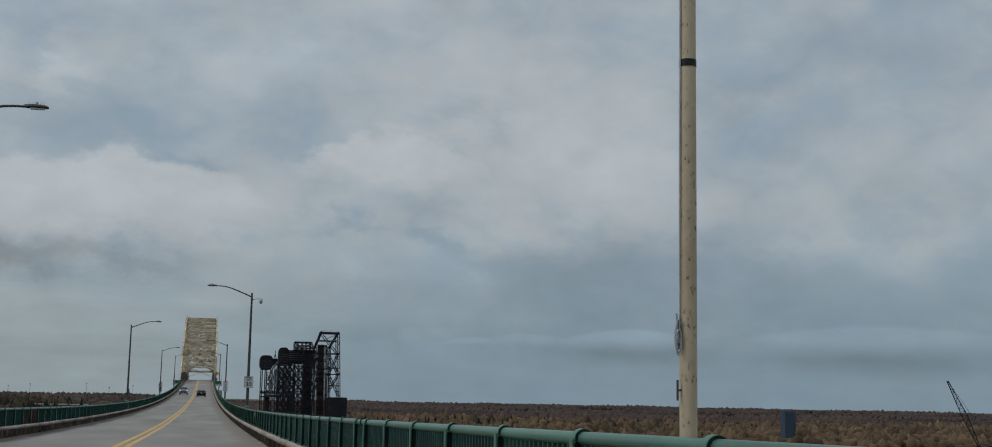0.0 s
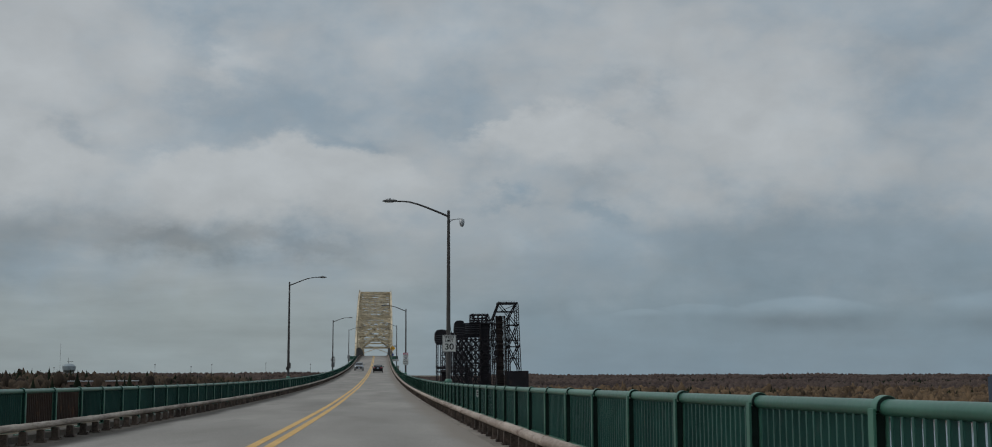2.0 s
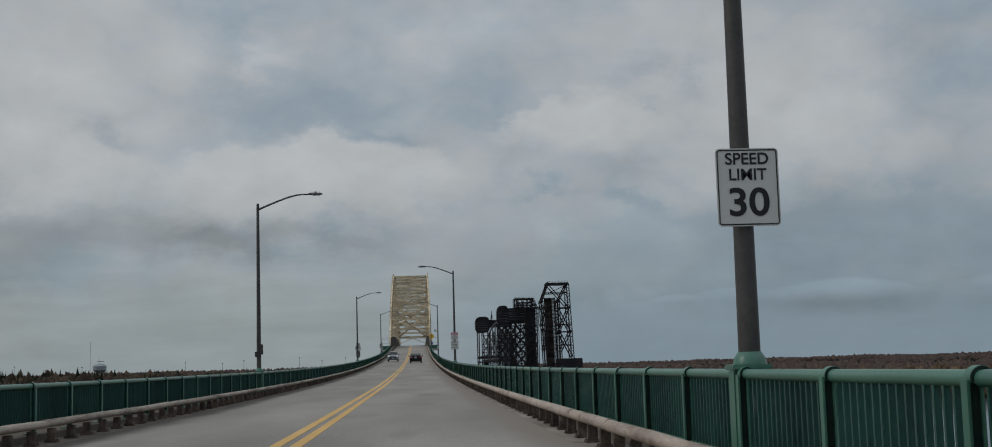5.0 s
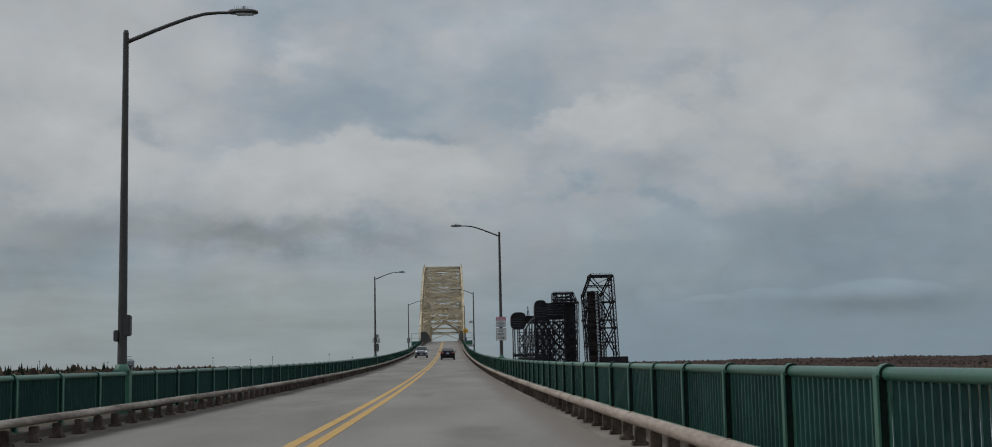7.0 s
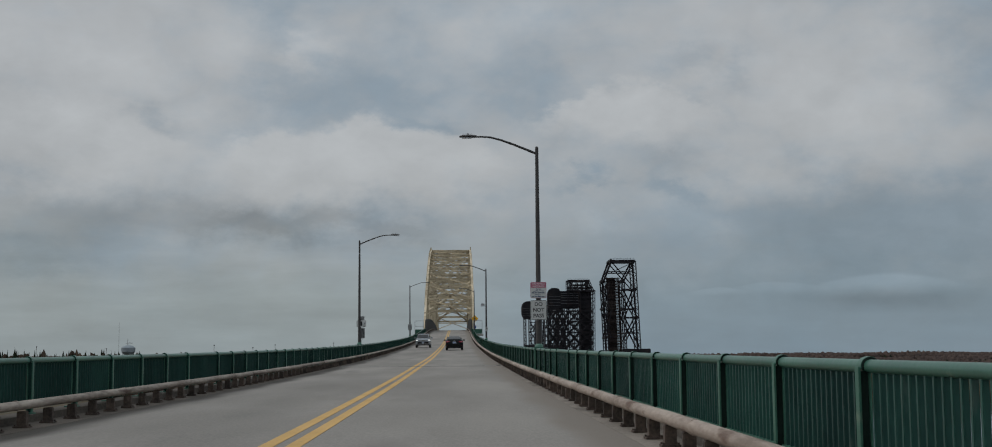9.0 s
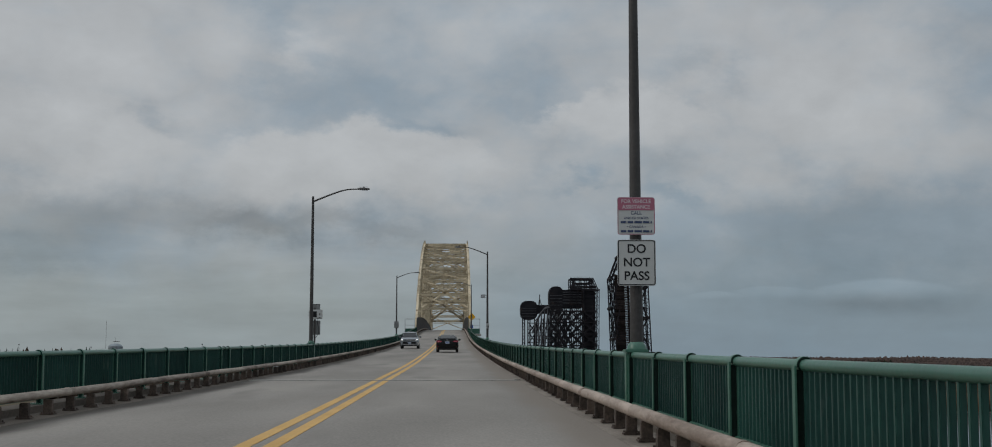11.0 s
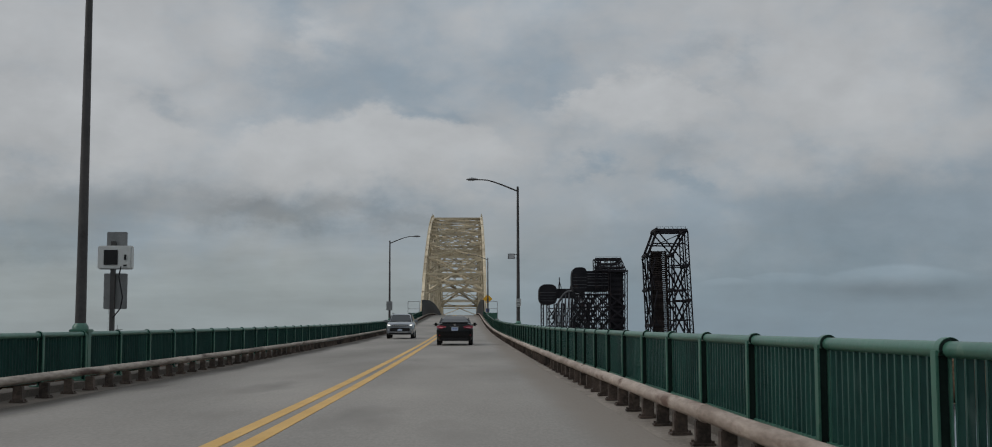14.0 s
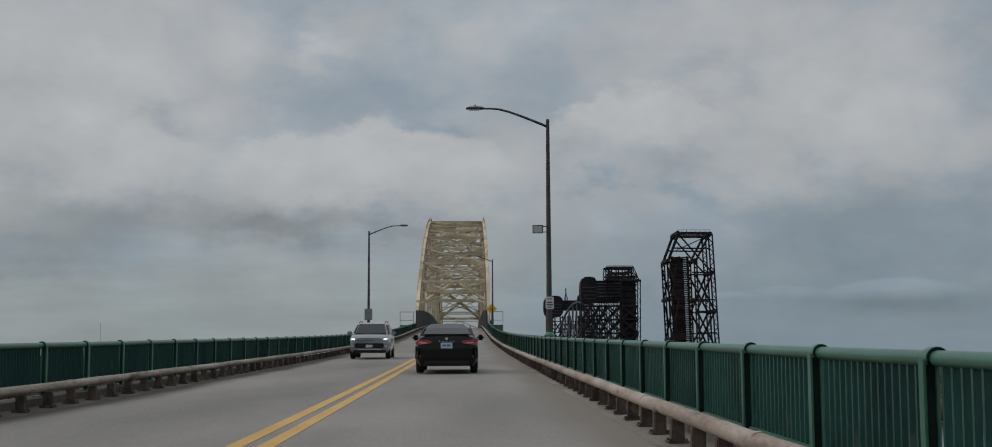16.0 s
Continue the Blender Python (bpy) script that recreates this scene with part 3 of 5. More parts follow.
PICKETS = 16
railings = []
for side, word in ((1, "east"), (-1, "west")):
    rail = empty("railing_" + word, Matrix(), "dark green painted steel bridge railing with tubular handrail and close pickets", "railing", "bridge railings", "structure")
    X = side * 5.03
    flip = Matrix.Rotation(0 if side > 0 else math.pi, 4, "Z")
    first = {}
    SLAT = GREEN_DARK if side > 0 else GREEN_DIM
    for i, y in enumerate(POSTS):
        at = pose(X, y, grade(y), 0, 0, 0) @ flip
        if "post" not in first:
            first["post"] = part("post", post_mesh(), GREEN_TUBE, rail, smooth=True)
            first["post"].matrix_basis = at
            first["web"] = part("post_web", web_mesh(), SHADE_AND_SLEEVE if side > 0 else GREEN_DIM, rail, "post web, dark with its recess shade painted in" if side > 0 else "")
            first["web"].matrix_basis = at
        else:
            again(first["post"], at)
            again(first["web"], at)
        if i + 1 == len(POSTS):
            break
        gap = POSTS[i + 1] - y
        joint_bay = abs(gap - BAY) > 0.03
        tilt = slope(y + gap / 2)
        mid = pose(X, y, grade(y), tilt, 0, 0)
        if joint_bay:
            bm = bmesh.new()
            tube(bm, [(0, 0.03, TUBE_Z), (0, gap - 0.03, TUBE_Z)], TUBE_R, 14)
            part("handrail", bm, GREEN_TUBE, rail, smooth=True).matrix_basis = mid
            if gap < 2.0:
                bm = bmesh.new()
                tube(bm, [(0, gap / 2 - 0.03, TUBE_Z), (0, gap / 2 + 0.03, TUBE_Z)], TUBE_R + 0.014, 14)
                part("expansion_sleeve", bm, SHADE_AND_SLEEVE, rail, "dark expansion sleeve on the handrail", smooth=True).matrix_basis = mid
            bm = bmesh.new()
            soft_box(bm, (0.02, gap / 2, 0.240), (0.09, gap - 0.09, 0.058), 0.008)
            part("bottom_rail", bm, GREEN_TUBE, rail).matrix_basis = mid
            bm = bmesh.new()
            count = max(2, round(gap / 0.150))
            for k in range(count):
                baluster(bm, (k + 0.5) * gap / count)
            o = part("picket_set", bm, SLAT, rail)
            o.matrix_basis = pose(X, y + (gap if side < 0 else 0), grade(y + (gap if side < 0 else 0)), tilt if side > 0 else -tilt, 0, 0 if side > 0 else 180) if side < 0 else mid
            continue
        if "tube" not in first:
            bm = bmesh.new()
            tube(bm, [(0, 0.03, TUBE_Z), (0, BAY - 0.03, TUBE_Z)], TUBE_R, 16)
            first["tube"] = part("handrail", bm, GREEN_TUBE, rail, smooth=True)
            bm = bmesh.new()
            soft_box(bm, (0, BAY / 2, 0.240), (0.09, BAY - 0.09, 0.058), 0.008)
            first["low"] = part("bottom_rail", bm, GREEN_TUBE, rail)
            bm = bmesh.new()
            for k in range(PICKETS):
                baluster(bm, 0.04 + (k + 0.75) * (BAY - 0.08) / (PICKETS + 0.5))
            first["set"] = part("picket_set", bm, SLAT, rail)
            tagged(first["set"], kind="stuff")
            for key in ("tube", "low", "set"):
                first[key].matrix_basis = mid
            start_used = True
        else:
            start_used = False
        if not start_used:
            again(first["tube"], mid)
            again(first["low"], mid)
        if side > 0:
            far = mid
        else:
            far = pose(X, y + BAY, grade(y + BAY), -tilt, 0, 180)
        single = 167.0 < y < 211.0
        if single:
            if "one" not in first:
                bm = bmesh.new()
                baluster(bm, 0.0)
                first["one"] = part("picket", bm, SLAT, rail)
                first["one"].matrix_basis = far @ pose(0, 0.04 + 0.75 * (BAY - 0.08) / (PICKETS + 0.5), 0)
                ks = range(1, PICKETS)
            else:
                ks = range(PICKETS)
            for k in ks:
                again(first["one"], far @ pose(0, 0.04 + (k + 0.75) * (BAY - 0.08) / (PICKETS + 0.5), 0))
        elif start_used:
            first["set"].matrix_basis = far
        elif side < 0 and 36.0 < y < 40.0:
            if "rust" not in first:
                bm = bmesh.new()
                box(bm, (0.02, BAY / 2, 0.62), (0.012, BAY - 0.15, 0.62))
                for k in range(PICKETS):
                    baluster(bm, 0.04 + (k + 0.75) * (BAY - 0.08) / (PICKETS + 0.5))
                first["rust"] = part("rusty_panel", bm, RUST, rail, "brown rusted picket panel")
                first["rust"].matrix_basis = far
            else:
                again(first["rust"], far)
        else:
            tagged(again(first["set"], far), kind="stuff")
    railings.append(rail)

# ---- tan pipe guard rails ----
for side, word in ((1, "east"), (-1, "west")):
    guard = empty("guard_rail_" + word, Matrix(), "weathered tan pipe guard rail on short rusty posts", "guard rail", "pipe guard rails", "structure")
    X = side * 4.51
    PIPE_R, PIPE_Z = (0.080, 0.325) if side > 0 else (0.068, 0.350)
    first = None
    rng = random.Random(11 + side)
    y = START + 2
    while y < 560:
        length = 6.1
        bm = bmesh.new()
        pts = [(0, 0.01 + k * (length - 0.02) / 4, PIPE_Z + rng.uniform(-0.006, 0.006)) for k in range(5)]
        tube(bm, pts, PIPE_R, 14)
        for z in bm.verts:
            z.co.x *= 1.12
        o = part("pipe", bm, PIPE if side > 0 else PIPE_WORN, guard, smooth=True)
        o.matrix_basis = pose(X, y, grade(y), slope(y + length / 2), 0, 0)
        bm = bmesh.new()
        tube(bm, [(0, -0.05, PIPE_Z), (0, 0.05, PIPE_Z)], PIPE_R + 0.009, 14)
        o = part("coupling", bm, PIPE if side > 0 else PIPE_WORN, guard, smooth=True)
        o.matrix_basis = pose(X, y, grade(y), slope(y), 0, 0)
        y += length
    def guard_post():
        bm = bmesh.new()
        soft_box(bm, (0, 0, 0.13), (0.14, 0.13, 0.25), 0.012)
        box(bm, (0, 0, 0.02), (0.22, 0.20, 0.022))
        for sx in (-0.085, 0.085):
            for sy in (-0.075, 0.075):
                box(bm, (sx, sy, 0.04), (0.025, 0.025, 0.03))
        return bm

    y, count = 9.68 + 0.55 - 40 * BAY / 2, 0
    rest = bmesh.new()
    while y < 520:
        m = pose(X + rng.uniform(-0.01, 0.01), y + rng.uniform(-0.02, 0.02), grade(y) + 0.004, 0, 0, rng.uniform(-3, 3))
        if first is None:
            first = part("guard_post", guard_post(), PIPE_POST, guard)
            first.matrix_basis = m
        elif count < 300:
            again(first, m)
        else:
            box(rest, m.translation + Vector((0, 0, 0.13)), (0.14, 0.13, 0.25))
        count += 1
        y += BAY / 2
    tagged(part("far_guard_posts", rest, PIPE_POST, guard), kind="stuff")

# ---- street lamps ----


def street_lamp(y, side, label, off=5.13, lift=0.0, group="lamps along the bridge"):
    base = grade(y) + 0.13
    x = side * off
    e = empty("street_lamp", pose(x, y, base, 0, 0, 0 if side > 0 else 180), label, "street lamp", group)
    H = 8.47 + lift
    bm = bmesh.new()
    tube(bm, [(0, 0, 1.05), (0, 0, 4.0), (0, 0, H)], [0.105, 0.088, 0.062], 14)
    tube(bm, [(0, 0, H), (0, 0, H + 0.07)], [0.068, 0.045], 12)
    part("pole", bm, POLE, e, smooth=True)
    bm = bmesh.new()
    pts = [(-0.02, 0, H - 0.20), (-0.45, 0, H - 0.02), (-0.95, 0, H + 0.18), (-1.40, 0, H + 0.34), (-1.75, 0, H + 0.43), (-2.05, 0, H + 0.455), (-2.35, 0, H + 0.455)]
    tube(bm, pts, [0.048, 0.046, 0.043, 0.040, 0.037, 0.034, 0.032], 10)
    part("arm", bm, POLE, e, smooth=True)
    bm = bmesh.new()
    rows = []
    for s, w, h in ((0.0, 0.05, 0.05), (0.06, 0.10, 0.075), (0.25, 0.155, 0.085), (0.5, 0.165, 0.075), (0.62, 0.14, 0.05), (0.66, 0.09, 0.03)):
        rows.append([bm.verts.new((-2.28 - s, w * math.cos(a), H + 0.455 + h * (math.sin(a) if math.sin(a) > 0 else 0.45 * math.sin(a)))) for a in (2 * math.pi * k / 12 for k in range(12))])
    for r, q in zip(rows, rows[1:]):
        for k in range(12):
            bm.faces.new((r[k], r[(k + 1) % 12], q[(k + 1) % 12], q[k]))
    bm.faces.new(rows[0])
    bm.faces.new(rows[-1])
    bmesh.ops.recalc_face_normals(bm, faces=bm.faces)
    head = part("lamp_head", bm, POLE, e, smooth=True)
    bm = bmesh.new()
    box(bm, (-2.65, 0, H + 0.412), (0.36, 0.2, 0.02))
    part("lens", bm, LAMPGLASS, head)
    bm = bmesh.new()
    tube(bm, [(-2.62, 0, H + 0.52), (-2.62, 0, H + 0.60)], [0.04, 0.035], 8)
    for k in range(9):
        tube(bm, [(-2.42 - 0.05 * k, 0.05, H + 0.51), (-2.42 - 0.05 * k, 0.05, H + 0.60)], 0.004, 4)
    part("photocell", bm, GALV, head)
    bm = bmesh.new()
    soft_box(bm, (-0.04, 0, 0.46), (0.29, 0.22, 0.92), 0.012)
    soft_box(bm, (-0.02, 0, 0.94), (0.37, 0.36, 0.05), 0.012)
    tube(bm, [(0, 0, 0.96), (0, 0, 1.02), (0, 0, 1.05), (0, 0, 1.08)], [0.160, 0.150, 0.130, 0.108], 16)
    part("pedestal", bm, GREEN_TUBE, e, "green painted steel pedestal", smooth=True)
    return e


LAMP_LABEL = "dark bronze street lamp with curved arm on the bridge railing"
R2 = street_lamp(65.73, 1, "dark street lamp with a dome camera beside a speed limit sign")
R3 = street_lamp(159.82, 1, "dark street lamp carrying two road signs on its pole", 5.10)
R4 = street_lamp(252.08, 1, "dark street lamp with small signs on its pole", 5.18, 0.18)
R5 = street_lamp(351.66, 1, LAMP_LABEL)
L0 = street_lamp(15.9, -1, LAMP_LABEL, 5.13, 0.24)
L1 = street_lamp(111.68, -1, "dark street lamp with a control box low on its pole")
L2 = street_lamp(205.13, -1, LAMP_LABEL)
L3 = street_lamp(302.11, -1, "dark street lamp with a grey cabinet low on its pole")


def on_lamp(lamp, name, bm, material, label="", smooth=False):
    return part(name, bm, material, lamp, label, smooth)


# dome camera on the second lamp
bm = bmesh.new()
tube(bm, [(0.02, 0, 8.10), (0.45, 0, 8.16), (0.62, 0, 8.16)], 0.022, 8)
tube(bm, [(0.0, 0, 7.98), (0.22, 0, 8.13)], 0.014, 6)
bracket = on_lamp(R2, "camera_bracket", bm, GALV, smooth=True)
bm = bmesh.new()
tube(bm, [(0.60, 0, 8.17), (0.60, 0, 8.10), (0.60, 0, 7.97), (0.60, 0, 7.90), (0.60, 0, 7.83), (0.60, 0, 7.80)], [0.06, 0.11, 0.115, 0.10, 0.06, 0.01], 14)
part("dome_camera", bm, GALV, bracket, "grey dome camera", smooth=True)
# boxes on two western lamps
bm = bmesh.new()
soft_box(bm, (-0.10, 0, 1.92), (0.16, 0.22, 0.46), 0.02)
soft_box(bm, (0.12, 0.02, 1.70), (0.10, 0.2, 0.25), 0.02)
on_lamp(L1, "control_box", bm, POLE)
bm = bmesh.new()
soft_box(bm, (0.0, 0.16, 2.25), (0.56, 0.26, 0.85), 0.02)
on_lamp(L3, "cabinet", bm, SIGN_BACK)

# ---- beige pole beside the railing ----
pole = empty("beige_pole", pose(5.155, -12.94, grade(-12.94) + 0.13), "beige speckled steel pole with a black band and loose cable", "pole")
bm = bmesh.new()
tube(bm, [(0, 0, 0), (0, 0, 3.0), (0, 0, 9.2)], [0.053, 0.051, 0.044], 18)
part("pole_shaft", bm, BEIGE, pole, smooth=True)
bm = bmesh.new()
tube(bm, [(0, 0, 3.145), (0, 0, 3.19)], 0.0535, 18)
part("band", bm, BLACK, pole, smooth=True)
bm = bmesh.new()
tube(bm, [(-0.056, -0.01, 1.55), (-0.058, -0.015, 2.4), (-0.053, -0.02, 4.5), (-0.049, -0.02, 9.0)], 0.006, 6)
part("cable", bm, GALV, pole, smooth=True)
bm = bmesh.new()
for k, (w, z0) in enumerate(((0.022, 1.50), (0.016, 1.53), (0.024, 1.47))):
    pts = [(-0.075 + w * 0.6 * math.sin(2 * math.pi * j / 12), -0.02 - 0.01 * k, z0 + 0.075 * math.cos(2 * math.pi * j / 12)) for j in range(13)]
    tube(bm, pts, 0.007, 6)
tube(bm, [(-0.075, -0.02, 1.58), (-0.082, -0.02, 1.64)], 0.006, 6)
part("cable_coil", bm, GALV, pole, smooth=True)
bm = bmesh.new()
tube(bm, [(-0.075, -0.02, 1.13), (-0.075, -0.02, 1.25)], 0.007, 6)
box(bm, (-0.064, -0.02, 1.19), (0.024, 0.01, 0.012))
part("hook", bm, POLE, pole)
bm = bmesh.new()
soft_box(bm, (0, 0, 0.02), (0.3, 0.3, 0.04), 0.01)
part("base_plate", bm, GREEN, pole)

# ---- signs ----


def lettering(text, size, x, z, material, parent, y=-0.012, stretch=1.0, name="lettering"):
    cu = bpy.data.curves.new("text", "FONT")
    cu.body, cu.size, cu.align_x, cu.align_y = text, size, "CENTER", "CENTER"
    cu.offset = size * 0.018
    tmp = bpy.data.objects.new("text", cu)
    scene.collection.objects.link(tmp)
    me = bpy.data.meshes.new_from_object(tmp.evaluated_get(bpy.context.evaluated_depsgraph_get()))
    bpy.data.objects.remove(tmp)
    bpy.data.curves.remove(cu)
    me.materials.clear()
    me.materials.append(material)
    me.transform(Matrix.Translation((x, y, z)) @ Matrix.Rotation(math.pi / 2, 4, "X") @ Matrix.Diagonal((stretch, 1, 1, 1)))
    ob = new(name, me)
    ob.parent = parent
    return ob


def rounded_plate(w, h, r, thick, y0=0.0):
    bm = bmesh.new()
    ring = []
    for cx, cz, a0 in ((w / 2 - r, h / 2 - r, 0), (-w / 2 + r, h / 2 - r, 90), (-w / 2 + r, -h / 2 + r, 180), (w / 2 - r, -h / 2 + r, 270)):
        for k in range(5):
            a = radians(a0 + k * 22.5)
            ring.append((cx + r * math.cos(a), cz + r * math.sin(a)))
    f = [bm.verts.new((x, y0, z)) for x, z in ring]
    b = [bm.verts.new((x, y0 + thick, z)) for x, z in ring]
    bm.faces.new(f)
    bm.faces.new(b[::-1])
    for k in range(len(ring)):
        bm.faces.new((f[k], f[(k + 1) % len(ring)], b[(k + 1) % len(ring)], b[k]))
    bmesh.ops.recalc_face_normals(bm, faces=bm.faces)
    return bm


def border(w, h, r, line, inset, y0):
    bm = bmesh.new()
    rings = []
    for d in (inset, inset + line):
        ring = []
        W, Hh, R = w - 2 * d, h - 2 * d, max(r - d, 0.004)
        for cx, cz, a0 in ((W / 2 - R, Hh / 2 - R, 0), (-W / 2 + R, Hh / 2 - R, 90), (-W / 2 + R, -Hh / 2 + R, 180), (W / 2 - R, -Hh / 2 + R, 270)):
            for k in range(5):
                a = radians(a0 + k * 22.5)
                ring.append(bm.verts.new((cx + R * math.cos(a), y0, cz + R * math.sin(a))))
        rings.append(ring)
    n = len(rings[0])
    for k in range(n):
        bm.faces.new((rings[0][k], rings[0][(k + 1) % n], rings[1][(k + 1) % n], rings[1][k]))
    return bm


def road_sign(x, y, z, w, h, label, face=None, name="road_sign", category="road sign"):
    e = empty(name, pose(x, y, z), label, category)
    part("plate", rounded_plate(w, h, 0.04, 0.008), face or SIGN_WHITE, e)
    for up in (0.3, -0.3):
        bm = bmesh.new()
        box(bm, (0, 0.014, h * up), (min(w, 0.3), 0.012, 0.03))
        part("bracket", bm, GALV, e)
    return e


def bars(parent, x, z, widths, height, material, y=-0.004):
    gap = height * 0.55
    total = sum(widths) + gap * (len(widths) - 1)
    at = x - total / 2
    bm = bmesh.new()
    for w in widths:
        box(bm, (at + w / 2, y, z), (w, 0.003, height))
        at += w + gap
    return part("text_bar", bm, material, parent)


s = road_sign(5.16, 65.60, 2.23, 0.60, 0.74, "white speed limit sign with black writing on a lamp pole")
part("border", border(0.60, 0.74, 0.04, 0.012, 0.012, -0.003), INK, s)
lettering("SPEED", 0.155, 0, 0.265, INK, s, -0.004)
lettering("LIMIT", 0.155, 0, 0.115, INK, s, -0.004)
lettering("30", 0.37, 0, -0.155, INK, s, -0.004, 1.1)

s = road_sign(5.09, 159.66, 2.86, 0.60, 0.60, "white and faded red vehicle assistance sign on a lamp pole")
bm = rounded_plate(0.57, 0.20, 0.025, 0.002, -0.004)
bm.transform(Matrix.Translation((0, 0, 0.19)))
part("header", bm, SIGN_PINK, s, "faded red header panel")
lettering("FOR VEHICLE", 0.080, 0, 0.232, INK_PALE, s, -0.007)
lettering("ASSISTANCE", 0.080, 0, 0.142, INK_PALE, s, -0.007)
lettering("CALL", 0.075, 0, 0.045, INK_BLUE, s, -0.004)
lettering("UNITED STATES", 0.055, 0, -0.035, INK_BLUE, s, -0.004)
bars(s, 0, -0.10, (0.09, 0.09, 0.12, 0.10, 0.02), 0.035, INK_BLUE)
lettering("• CANADA •", 0.055, 0, -0.175, INK_BLUE, s, -0.004)
bars(s, 0, -0.245, (0.09, 0.09, 0.12, 0.10, 0.02), 0.035, INK_BLUE)
part("border", border(0.60, 0.60, 0.04, 0.010, 0.004, -0.0035), SIGN_PINK, s)

s = road_sign(5.09, 159.66, 2.115, 0.61, 0.73, "white do not pass sign with black writing on a lamp pole")
part("border", border(0.61, 0.73, 0.04, 0.015, 0.008, -0.003), INK, s)
for word, z in (("DO", 0.215), ("NOT", 0.0), ("PASS", -0.215)):
    lettering(word, 0.195, 0, z, INK, s, -0.004)

# small signs on the fourth lamp
s = road_sign(4.79, 251.95, 5.70, 0.36, 0.28, "small framed sign on an arm of a lamp pole", ROOF)
bm = border(0.38, 0.30, 0.02, 0.03, 0.0, -0.004)
part("border", bm, POLE, s)
for up in (0.1, -0.1):
    bm = bmesh.new()
    beam(bm, (0.12, 0.02, up), (0.40, 0.02, up), 0.03)
    part("arm", bm, POLE, s)
s = road_sign(5.19, 251.95, 3.08, 0.29, 0.44, "small white regulatory sign with writing on a lamp pole")
lettering("NO", 0.10, 0, 0.14, INK, s, -0.004)
bars(s, 0, 0.02, (0.20,), 0.04, INK)
bars(s, 0, -0.07, (0.22,), 0.04, INK)
bars(s, 0, -0.15, (0.18,), 0.03, INK)

# tag on a railing post
s = empty("post_tag", pose(4.93, 46.16, grade(46.2) + 0.82, 0, 0, -20), "small white tag strapped to a railing post", "tag")
part("tag_plate", rounded_plate(0.075, 0.20, 0.02, 0.004), SIGN_WHITE, s)
bars(s, 0, 0.03, (0.03,), 0.04, INK)
bars(s, 0, -0.04, (0.03,), 0.04, INK)

# box sign on its own post beside a western lamp, seen from behind
e = empty("sign_post", pose(-5.22, 207.6, grade(207.6) + 0.03), "steel post with a white instrument box and grey sign backs", "sign post")
e.scale = (1.08, 1.08, 1.08)
bm = bmesh.new()
box(bm, (0, 0, 1.35), (0.085, 0.085, 2.7))
part("post", bm, POLE, e)
part_bm = rounded_plate(0.40, 0.34, 0.03, 0.01, 0.05)
part_bm.transform(Matrix.Translation((0.05, 0, 2.72)))
part("upper_sign", part_bm, SIGN_BACK, e)
bm = bmesh.new()
soft_box(bm, (0.04, 0.02, 2.38), (0.66, 0.20, 0.46), 0.02)
white_box = part("instrument_box", bm, SIGN_WHITE, e, "white instrument box")
bm = bmesh.new()
box(bm, (-0.03, -0.085, 2.38), (0.27, 0.02, 0.29))
box(bm, (0.25, -0.085, 2.38), (0.04, 0.02, 0.10))
box(bm, (0.25, -0.085, 2.22), (0.07, 0.02, 0.03))
part("opening", bm, BLACK, white_box)
part_bm = rounded_plate(0.46, 0.70, 0.03, 0.01, 0.05)
part_bm.transform(Matrix.Translation((0.04, 0, 1.72)))
part("lower_sign", part_bm, SIGN_BACK, e)
bm = bmesh.new()
tube(bm, [(0.17, -0.08, 2.20), (0.14, -0.10, 2.0), (0.22, -0.10, 1.6), (0.18, -0.09, 1.38), (0.03, -0.06, 1.2)], 0.013, 6)
part("cable", bm, BLACK, e, smooth=True)

# yellow diamond and blue plate at the arch
e = empty("warning_sign", pose(5.70, 388.0, grade(388) + 0.13), "yellow diamond warning sign with a small blue plate on a post", "road sign")
bm = bmesh.new()
box(bm, (0, 0.06, 1.6), (0.09, 0.09, 3.9))
part("post", bm, POLE, e)
bm = rounded_plate(1.10, 1.10, 0.06, 0.01)
bm.transform(Matrix.Translation((0, 0, 2.85)) @ Matrix.Rotation(math.pi / 4, 4, "Y"))
diamond = part("diamond_plate", bm, SIGN_YELLOW, e, "yellow diamond plate")
bars(diamond, 0, 3.00, (0.30,), 0.07, INK)
bars(diamond, 0, 2.85, (0.55,), 0.07, INK)
bars(diamond, 0, 2.70, (0.36,), 0.07, INK)
bm = rounded_plate(0.55, 0.62, 0.03, 0.01)
bm.transform(Matrix.Translation((0.02, 0, 1.02)))
part("blue_plate", bm, SIGN_BLUE, e)

# ---- the trussed arch over the channel ----
RIB_X = 5.58


def top_chord(y):
    return 31.0 - 0.00242 * (y - 501.5) ** 2


def low_chord(y):
    return 25.5 - 6.0 * (abs(y - 501.5) / 44.5) ** 3


arch = empty("arch_span", pose(0, 0, 0), "cream painted steel trussed arch span over the roadway", "arch bridge")
NODES = [397.0 + 9.5 * k for k in range(23)]


def member(name, p, q, w, h=None):
    bm = bmesh.new()
    beam(bm, p, q, w, h)
    return part(name, bm, CREAM, arch)


